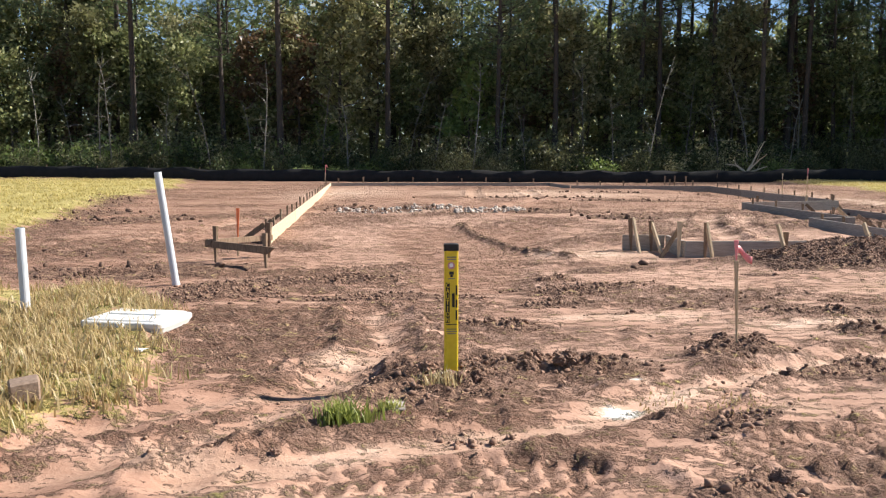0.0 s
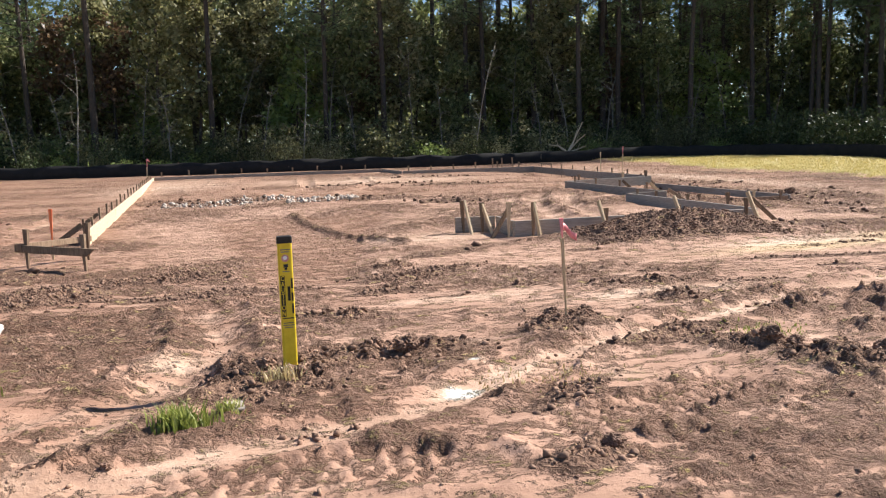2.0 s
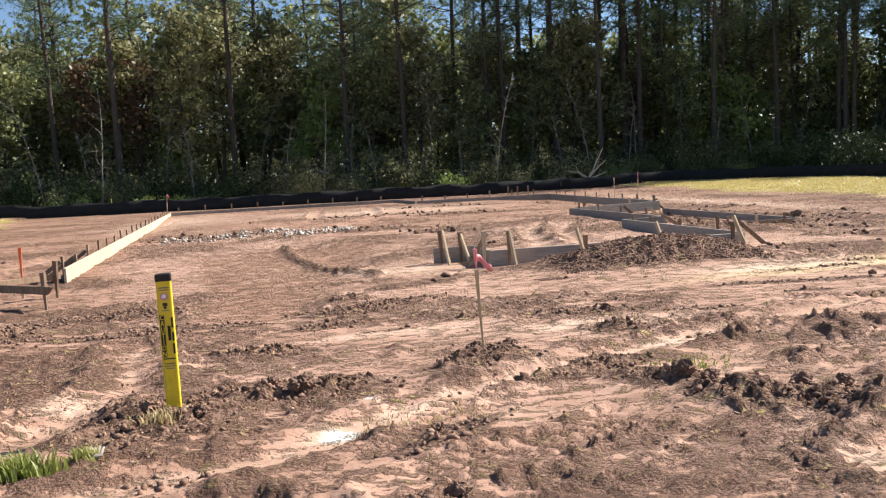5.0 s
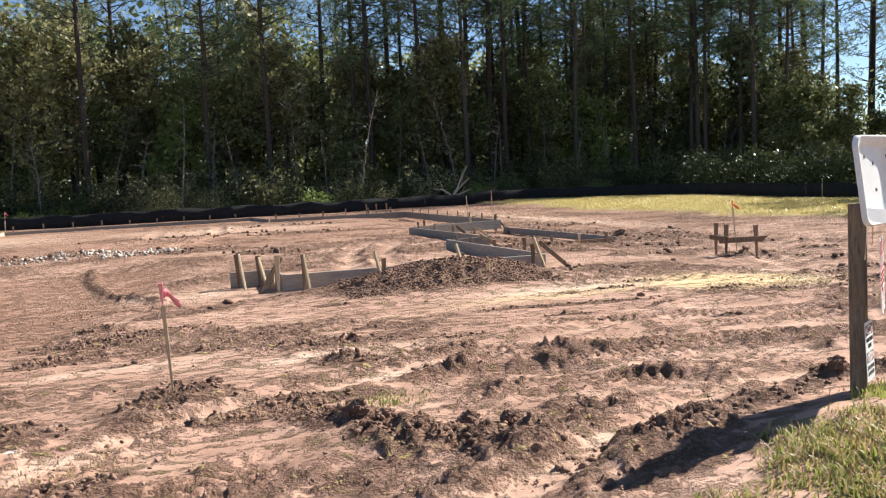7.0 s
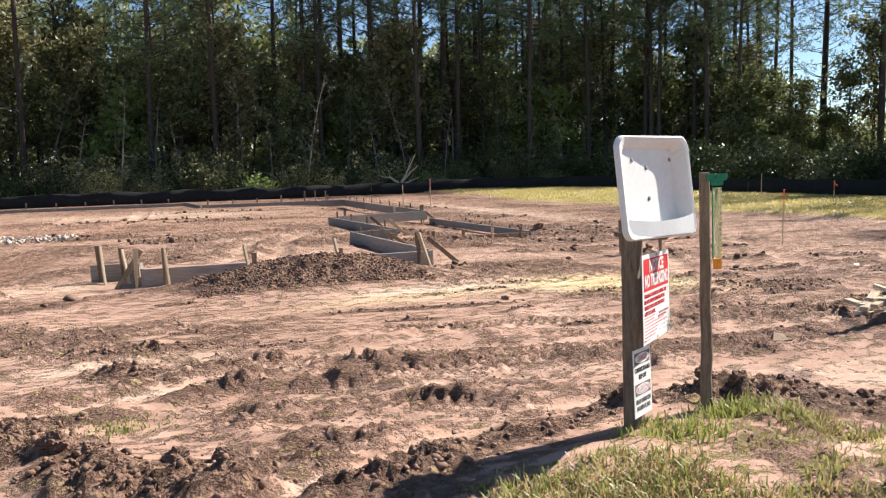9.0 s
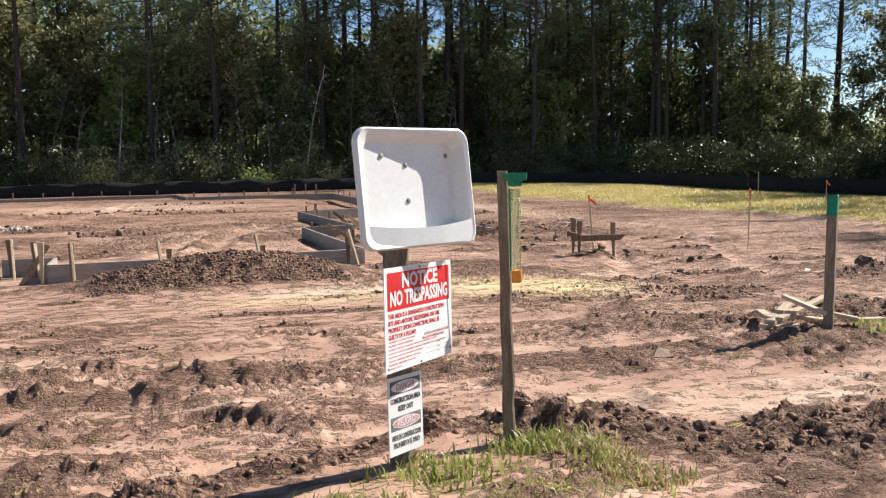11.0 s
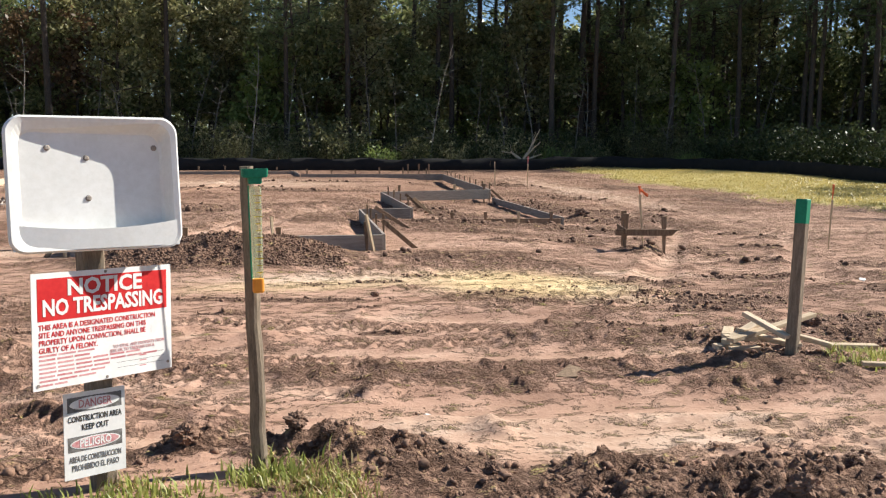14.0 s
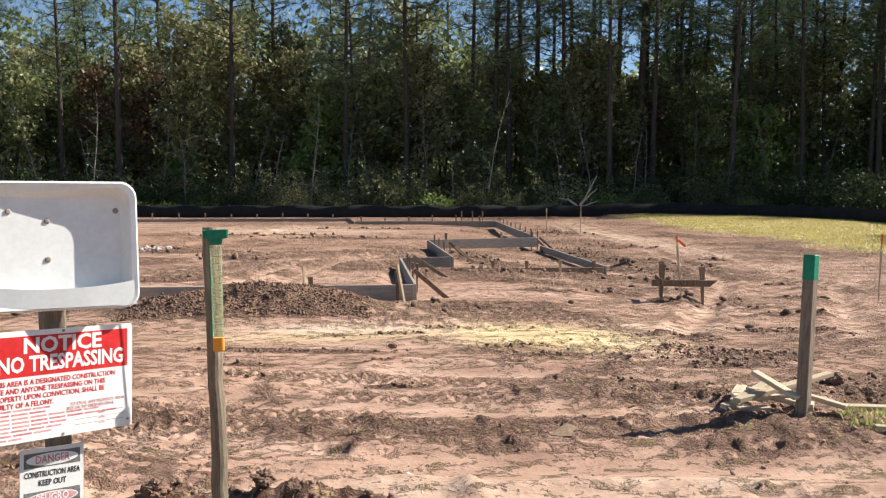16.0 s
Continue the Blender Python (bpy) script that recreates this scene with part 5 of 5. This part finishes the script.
R = np.random.default_rng(12)
PINES = [tree_proto("pine_tree", "tall dark pine with a bare trunk and high needle crown", "tree", pine(R, h, c), M_BARK, M_NEEDLE, "pines at the wood's edge") for h, c in ((21, 8.5), (24, 11.0), (19, 7.0), (22, 9.5))]
OAKS = [tree_proto("broadleaf_tree", lab, "tree", hardwood(R, h, s, int(n * 0.85), 0.162, low), M_BARK, mt, "broadleaved trees in the wood")
        for h, s, n, low, mt, lab in ((11, 3.0, 3600, 0.15, M_LEAF, "dense dark green broadleaved tree"), (13, 3.2, 3600, 0.25, M_LEAF_OLIVE, "olive green broadleaved tree with thinning leaves"),
                                      (9, 2.6, 3200, 0.1, M_LEAF, "low dark green broadleaved tree"), (12, 2.8, 2600, 0.3, M_LEAF_RUST, "broadleaved tree with rusty autumn leaves"), (8, 2.4, 3000, 0.08, M_LEAF_LIGHT, "young light green broadleaved tree"))]
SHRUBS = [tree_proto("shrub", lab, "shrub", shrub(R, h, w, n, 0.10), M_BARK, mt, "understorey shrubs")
          for h, w, n, mt, lab in ((2.6, 1.6, 1300, M_LEAF_SHADED, "dark green understorey shrub, leaves darkened for shade"), (1.8, 1.5, 1100, M_LEAF_LIGHT, "bright green understorey shrub"), (3.4, 1.6, 1400, M_LEAF_OLIVE, "tall olive understorey shrub"))]
seen_first = {}


def place(kinds, i, x, y, scale, turn):
    used = seen_first.setdefault((id(kinds), i), [])
    return plant(kinds[i], used, x, y, scale, turn)


# pines that stand out along the edge, then the rest of the wood
EDGE_PINES = [(-17.3, 55.5, 1), (-11.8, 56.5, 0), (-7.9, 55.0, 3), (-1.1, 55.5, 1), (6.0, 56.0, 0), (6.8, 58, 2), (10.0, 57, 1), (16.8, 56.5, 3), (20.6, 57.0, 1), (23.4, 55.5, 0),
              (26.5, 56, 1), (29.0, 57, 2), (31.5, 55, 3), (34.0, 58, 0), (36.0, 54.5, 1), (38.5, 56, 2), (41.0, 54, 3), (43.0, 57, 1), (45.5, 53, 0), (48.0, 55, 1), (50.0, 51.5, 3), (52.0, 56, 2), (55.5, 52, 1)]
for k, (x, y, i) in enumerate(EDGE_PINES):
    place(PINES, i, x, y, R.uniform(0.9, 1.1), R.uniform(0, 360))
for k in range(46):
    x = -48 + 104 * (k + R.uniform(0, 1)) / 46
    place(PINES, int(R.integers(0, 4)), x, R.uniform(58, 76) + (3 if x < 20 else 0), R.uniform(0.8, 1.15), R.uniform(0, 360))
for k in range(72):
    x = -50 + 102 * (k + R.uniform(0, 1)) / 72
    i = int(R.choice([0, 0, 0, 1, 1, 1, 2, 2, 3, 4]))
    place(OAKS, i, x, R.uniform(56.5, 62) - 0.05 * max(0, x - 15), R.uniform(0.8, 1.12), R.uniform(0, 360))
for k in range(60):
    x = -60 + 122 * (k + R.uniform(0, 1)) / 60
    place(OAKS, int(R.choice([0, 0, 1, 1, 2])), x, R.uniform(63, 72), R.uniform(1.0, 1.45) * (0.8 if x > 46 else 1), R.uniform(0, 360))
for k in range(84):
    t = (k + R.uniform(0, 1)) / 84
    x = -50 + 100 * t
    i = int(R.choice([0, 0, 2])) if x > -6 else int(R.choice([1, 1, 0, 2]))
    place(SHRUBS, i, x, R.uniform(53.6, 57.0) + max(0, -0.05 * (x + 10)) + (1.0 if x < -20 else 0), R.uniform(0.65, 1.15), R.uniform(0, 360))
for k in range(15):
    place(SHRUBS, 1, -42 + 34 * (k + R.uniform(0, 1)) / 15, 54.2 + R.uniform(0, 1.2) + 0.09 * max(0, 10 - k), R.uniform(1.1, 1.5), R.uniform(0, 360))
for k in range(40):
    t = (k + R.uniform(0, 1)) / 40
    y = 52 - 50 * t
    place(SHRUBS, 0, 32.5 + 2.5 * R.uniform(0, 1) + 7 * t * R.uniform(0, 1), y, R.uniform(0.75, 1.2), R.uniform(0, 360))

# the wood goes on beside the field and shades its edge
for k in range(22):
    y = 4 + 44 * (k + R.uniform(0, 1)) / 22
    x = max(38.0, 9 + 1.13 * y) + R.uniform(0, 5)
    if k % 2 == 0:
        place(PINES, int(R.integers(0, 4)), x + 2, y, R.uniform(0.8, 1.0), R.uniform(0, 360))
    else:
        place(OAKS, int(R.choice([0, 1, 2])), x, y, R.uniform(0.8, 1.1), R.uniform(0, 360))

for k in range(14):
    y = 47 + 13 * R.uniform(0, 1)
    x = 6 + (0.72 + 0.24 * (k + R.uniform(0, 1)) / 14) * y
    place(OAKS, int(R.choice([0, 2, 2])), x, y, R.uniform(0.6, 0.95) * (0.7 if k > 9 else 1), R.uniform(0, 360))

for k in range(12):
    place(OAKS if k % 3 else PINES, int(R.choice([0, 1, 2])), R.uniform(52, 64) + 0.3 * k, R.uniform(40, 51), R.uniform(0.95, 1.2), R.uniform(0, 360))
for k in range(12):
    place(PINES, int(R.integers(0, 4)), 35 + 23 * (k + R.uniform(0, 1)) / 12, R.uniform(52, 62), R.uniform(0.85, 1.1), R.uniform(0, 360))

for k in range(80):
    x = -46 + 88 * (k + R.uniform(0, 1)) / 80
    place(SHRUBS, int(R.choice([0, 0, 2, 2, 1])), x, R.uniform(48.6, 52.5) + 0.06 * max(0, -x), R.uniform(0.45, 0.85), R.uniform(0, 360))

for k in range(6):
    a, d = radians(50.0 + 5.5 * (k + R.uniform(0, 1)) / 6), R.uniform(62, 76)
    place(OAKS if k % 2 else PINES, int(R.choice([0, 1, 2])), 6.5 + d * math.cos(a), d * math.sin(a), R.uniform(1.0, 1.3), R.uniform(0, 360))

# close-standing bare pine trunks
for k in range(16):
    t = (k + R.uniform(0, 1)) / 16
    place(PINES, int(R.choice([1, 1, 3])), 14 + 30 * t, R.uniform(58.0, 66.0), R.uniform(0.95, 1.25), R.uniform(0, 360))

SAPLINGS = []
for k in range(40):
    x, y = -40 + 90 * (k + R.uniform(0, 1)) / 40, R.uniform(50.5, 55.5)
    if k < 5:
        ob = thing("bare_sapling", "thin pale leafless sapling at the wood's edge", "sapling", pose(x, y, gz(x, y)), "bare saplings")
        part("trunk", np_mesh("trunk", *bare_sapling(R, R.uniform(5, 8))), M_PALEBARK, ob, smooth=True)
        SAPLINGS.append(ob)
    else:
        copy_thing(SAPLINGS[k % 5], pose(x, y, gz(x, y), 0, 0, R.uniform(0, 360)))


def dead_branch():
    x, y = 19.4, 47.7
    ob = thing("fallen_branch", "forked bleached dead branch behind the silt fence", "branch", pose(x, y, gz(x, y) + 0.35))
    G = np.random.default_rng(3)
    paths = []
    for a, L in ((0.5, 2.2), (0.9, 1.6), (2.2, 1.4), (0.2, 1.2), (2.7, 0.9)):
        b = bent((0, 0, 0.1), (math.cos(a), 0.1 * G.normal(), math.sin(a) + 0.3), L, 6, G, 0.16)
        paths.append([(p, 0.05 * (1 - i / 8) + 0.012) for i, p in enumerate(b)])
        s = bent(b[3], (math.cos(a) * 0.4, 0, 1), L * 0.4, 3, G, 0.2)
        paths.append([(p, 0.018 * (1 - i / 4) + 0.005) for i, p in enumerate(s)])
    part("limbs", np_mesh("limbs", *tubes(paths, 6)), M_FORM_NEW, ob)


dead_branch()


def far_woods():
    """The depth of the wood and the tree line beyond."""
    G = np.random.default_rng(8)
    n = 80000
    x = G.uniform(-85, 50, n)
    y = G.uniform(68, 92, n)
    top = 12.0 + 4.5 * (1 - smooth(10, 30, x)) + 4.5 * fbm(x, y * 0 + 3, 9.0, 3, 201) + 2.0 * fbm(x, y * 0 + 3, 2.5, 2, 203)
    z = top * G.uniform(0, 1, n) ** 0.85
    m = 46000
    x2 = G.uniform(36, 125, m)
    y2 = 95 - 0.25 * (x2 - 38) + G.uniform(-8, 16, m)
    z2 = (7.0 + 5.0 * fbm(x2, y2 * 0 + 7, 9.0, 3, 205)) * G.uniform(0, 1, m)
    k = n // 3
    x[:k], y[:k], z[:k] = G.uniform(-80, 60, k), G.uniform(80, 96, k), 5.5 * G.uniform(0, 1, k)
    c = np.concatenate([np.stack([x, y, z], 1), np.stack([x2, y2, z2], 1)])
    v, f = leaf_quads(c, np.concatenate([np.full(n, 0.36), np.full(m, 0.27)]), G)
    tagged(part("far_woods", np_mesh("far_woods", v, f), M_LEAF), "deep dark woods behind the edge trees", "woods", kind="stuff")


far_woods()


# ---- grass ----
def blades(name, label, places, high, mat, R, width=0.006, lean=0.5, simple=False):
    n = len(places)
    x, y = places[:, 0], places[:, 1]
    z = terrain(x, y)[0]
    a = R.uniform(0, 2 * math.pi, n)
    h = high * R.uniform(0.35, 1.25, n)
    out = R.uniform(0.1, 1.0, n) * lean * h
    dx, dy = np.cos(a), np.sin(a)
    w = width * R.uniform(0.6, 1.5, n)
    p = np.stack([x, y, z - 0.01], 1)
    s = np.stack([-dy * w, dx * w, 0 * w], 1)
    mid = p + np.stack([dx * out * 0.35, dy * out * 0.35, h * 0.6], 1)
    tip = p + np.stack([dx * out, dy * out, h * (1 - 0.25 * lean * R.uniform(0, 1, n))], 1)
    v = np.stack([p - s, p + s, mid + s * 0.7, mid - s * 0.7, tip], 1).reshape(-1, 3)
    i = np.arange(n)[:, None] * 5
    if simple:
        v, i = np.stack([p - s, p + s, tip], 1).reshape(-1, 3), np.arange(n)[:, None] * 3
        return tagged(part(name, np_mesh(name, v, np.concatenate([i, i + 1, i + 2], 1)), mat), label, "grass", kind="stuff")
    f = np.concatenate([np.concatenate([i, i + 1, i + 2], 1), np.concatenate([i, i + 2, i + 3], 1), np.concatenate([i + 3, i + 2, i + 4], 1)])
    return tagged(part(name, np_mesh(name, v, f), mat), label, "grass", kind="stuff")


def scattered(n, box, weight, R, tuft=0.05):
    """Places in tufts inside a box, kept by a weight of 0 to 1."""
    x0, y0, x1, y1 = box
    k = n // 14 + 1
    cx, cy = R.uniform(x0, x1, k), R.uniform(y0, y1, k)
    w = weight(cx, cy)
    keep = R.uniform(0, 1, k) < w
    cx, cy = cx[keep], cy[keep]
    x = np.repeat(cx, 14) + R.normal(size=len(cx) * 14) * tuft
    y = np.repeat(cy, 14) + R.normal(size=len(cy) * 14) * tuft
    return np.stack([x, y], 1)


G = np.random.default_rng(21)
pd = scattered(60000, (-5.5, 2.5, -0.6, 9.5), lambda x, y: bank_masks(x, y)[0] * smooth(-0.5, 0.3, fbm(x, y, 0.5, 3, 88)), G, 0.06)
blades("dry_grass", "tangled dry straw-coloured roadside grass", pd, 0.13, M_STRAW, G, 0.004, 1.2)
blades("green_undergrowth", "sparse green blades among dry grass", pd[::9], 0.08, M_GRASS, G, 0.005, 0.7)
pg = scattered(100000, (4.2, 1.2, 8.4, 4.4), lambda x, y: bank_masks(x, y)[1] * smooth(-0.25, 0.5, fbm(x, y, 0.5, 3, 87)), G, 0.045)
blades("green_grass", "short green roadside grass round the sign post", pg[np.arange(len(pg)) % 2 != 1], 0.062, M_GRASS, G, 0.0045, 1.0)
blades("dry_thatch", "dry thatch in the green roadside grass", pg[1::2], 0.065, M_STRAW, G, 0.004, 1.2)
pp = scattered(9000, (10.2, 4.7, 12.2, 6.0), lambda x, y: bank_masks(x, y)[1], G, 0.05)
blades("green_grass_patch", "small green grass patch by the scrap lumber", pp, 0.07, M_GRASS, G, 0.005, 0.8)


def tuft(x, y, n, r, high, name, label, mat):
    blades(name, label, np.stack([x + G.normal(size=n) * r, y + G.normal(size=n) * r * 0.7], 1), high, mat, G, 0.005, 0.8)


tuft(0.30, 4.18, 420, 0.065, 0.12, "grass_tuft", "bright green grass tuft on bare earth", M_GRASS)
tuft(0.52, 4.38, 160, 0.04, 0.07, "grass_tuft", "small green grass tuft on bare earth", M_GRASS)
tuft(0.78, 4.85, 160, 0.06, 0.08, "straw_tuft", "dry straw beside the yellow marker post", M_STRAW)
tuft(4.09, 5.05, 240, 0.15, 0.04, "grass_tuft", "low green weeds on churned earth", M_GRASS)
tuft(7.12, 3.78, 260, 0.10, 0.08, "grass_tuft", "green grass at the foot of a post", M_GRASS)
tuft(6.62, 3.50, 320, 0.15, 0.08, "grass_tuft", "green grass at the foot of the sign post", M_GRASS)
tuft(2.25, 4.5, 200, 0.22, 0.04, "straw_tuft", "scattered dry straw on pale sand", M_STRAW)

pf = np.concatenate([scattered(60000, (-26, 14, -6, 52), lambda x, y: field_masks(x, y)[0], G, 0.12), scattered(110000, (17, 9, 30, 49), lambda x, y: field_masks(x, y)[0], G, 0.12)])
blades("field_grass", "dry yellow field grass beyond the cleared earth", pf, 0.095, M_FIELD, G, 0.014, 1.1, True)


# ---- loose clods ----
def clods(name, label, n, lo, hi, mat, R, weight, box):
    x0, y0, x1, y1 = box
    x, y = R.uniform(x0, x1, n), R.uniform(y0, y1, n)
    z, dark, sand, grass, churn, rough, clay = terrain(x, y)
    keep = R.uniform(0, 1, n) < weight(churn, rough) * (1 - grass)
    x, y, z = x[keep], y[keep], z[keep]
    n = len(x)
    g = (1 + 5 ** 0.5) / 2
    ico = np.array([(-1, g, 0), (1, g, 0), (-1, -g, 0), (1, -g, 0), (0, -1, g), (0, 1, g), (0, -1, -g), (0, 1, -g), (g, 0, -1), (g, 0, 1), (-g, 0, -1), (-g, 0, 1)], float) / math.hypot(1, g)
    tri = np.array([(0, 11, 5), (0, 5, 1), (0, 1, 7), (0, 7, 10), (0, 10, 11), (1, 5, 9), (5, 11, 4), (11, 10, 2), (10, 7, 6), (7, 1, 8), (3, 9, 4), (3, 4, 2), (3, 2, 6), (3, 6, 8), (3, 8, 9), (4, 9, 5), (2, 4, 11), (6, 2, 10), (8, 6, 7), (9, 8, 1)])
    s = lo + (hi - lo) * R.uniform(0, 1, n) ** 2.6
    v = ico[None] * R.uniform(0.35, 1.45, (n, 12, 1)) * s[:, None, None] * R.uniform(0.7, 1.25, (n, 1, 3))
    a = R.uniform(0, 6.28, n)
    c, si = np.cos(a)[:, None], np.sin(a)[:, None]
    v = np.stack([v[..., 0] * c - v[..., 1] * si, v[..., 0] * si + v[..., 1] * c, v[..., 2] * 0.8], -1)
    v = v + np.stack([x, y, z + s * 0.3], 1)[:, None]
    f = tri[None] + (np.arange(n) * 12)[:, None, None]
    return tagged(part(name, np_mesh(name, v.reshape(-1, 3), f.reshape(-1, 3)), mat), label, "soil", kind="stuff")


clods("dark_clods", "dark crumbly clods on churned earth", 80000, 0.004, 0.026, M_CLOD, G, lambda c, r: np.clip(1.5 * c - 0.25, 0, 1), (-4, 2.3, 14, 9.5))
clods("dry_clods", "small tan clods strewn over bare earth", 30000, 0.003, 0.016, M_CLOD_TAN, G, lambda c, r: 0.03 + 0.6 * r * r, (-3, 2.3, 14, 13))
clods("heap_clods", "crumbs of earth on the spoil heap", 8000, 0.005, 0.022, M_CLOD, G, lambda c, r: 0 * c + 0.8, (4.9, 9.75, 7.7, 11.3))
for box in ((-1.3, 20.5, 1.8, 21.5), (1.6, 19.4, 3.2, 20.3)):
    clods("pale_rubble", "whitish lumps of marl along the trench", 420, 0.012, 0.065, M_MARL, G, lambda c, r: 0 * c + 0.7, box)
clods("far_clods", "larger clods along the trenches and forms", 14000, 0.012, 0.07, M_CLOD, G, lambda c, r: np.clip(1.2 * c - 0.1, 0, 1), (-9, 9.5, 16, 32))


# ---- single large clods ----
def earth_clod(x, y, r, seed):
    ob = thing("earth_clod", "large dark lump of broken earth lying on the ground", "clod", pose(x, y, gz(x, y) + r * 0.35, 0, 0, 57 * seed), "large clods")
    bm = bmesh.new()
    r *= 0.6
    bmesh.ops.create_icosphere(bm, subdivisions=4, radius=r)
    for v in bm.verts:
        p = v.co / r
        k = 1 + 0.5 * noise.noise(p * 1.5 + Vector((seed, 0, 0))) + 0.42 * abs(noise.noise(p * 3.6 + Vector((0, seed, 0)))) + 0.25 * noise.noise(p * 8.0) + 0.12 * noise.noise(p * 17.0)
        v.co = Vector((p.x * 1.15, p.y, p.z * 0.8)) * (r * k)
    part("lump", bm, M_CLOD, ob)


for k, (x, y, r) in enumerate([(6.74, 4.14, 0.075), (7.22, 4.12, 0.07), (7.36, 4.02, 0.055), (1.60, 5.18, 0.11), (1.78, 5.30, 0.09), (1.42, 5.30, 0.07), (0.72, 5.10, 0.07), (1.02, 4.92, 0.06),
                               (3.80, 4.60, 0.09), (3.95, 4.56, 0.07), (4.35, 4.26, 0.09), (4.55, 4.18, 0.07), (9.20, 3.30, 0.09), (9.42, 3.12, 0.08), (8.92, 3.20, 0.06), (2.18, 3.36, 0.06),
                               (0.02, 3.72, 0.035), (12.85, 17.2, 0.13), (8.05, 3.78, 0.05), (10.2, 3.35, 0.08), (2.85, 5.95, 0.08), (3.10, 5.90, 0.07), (11.2, 6.4, 0.09), (13.9, 8.5, 0.12), (7.9, 8.3, 0.05), (1.25, 6.75, 0.06)]):
    earth_clod(x, y, r, k + 1)
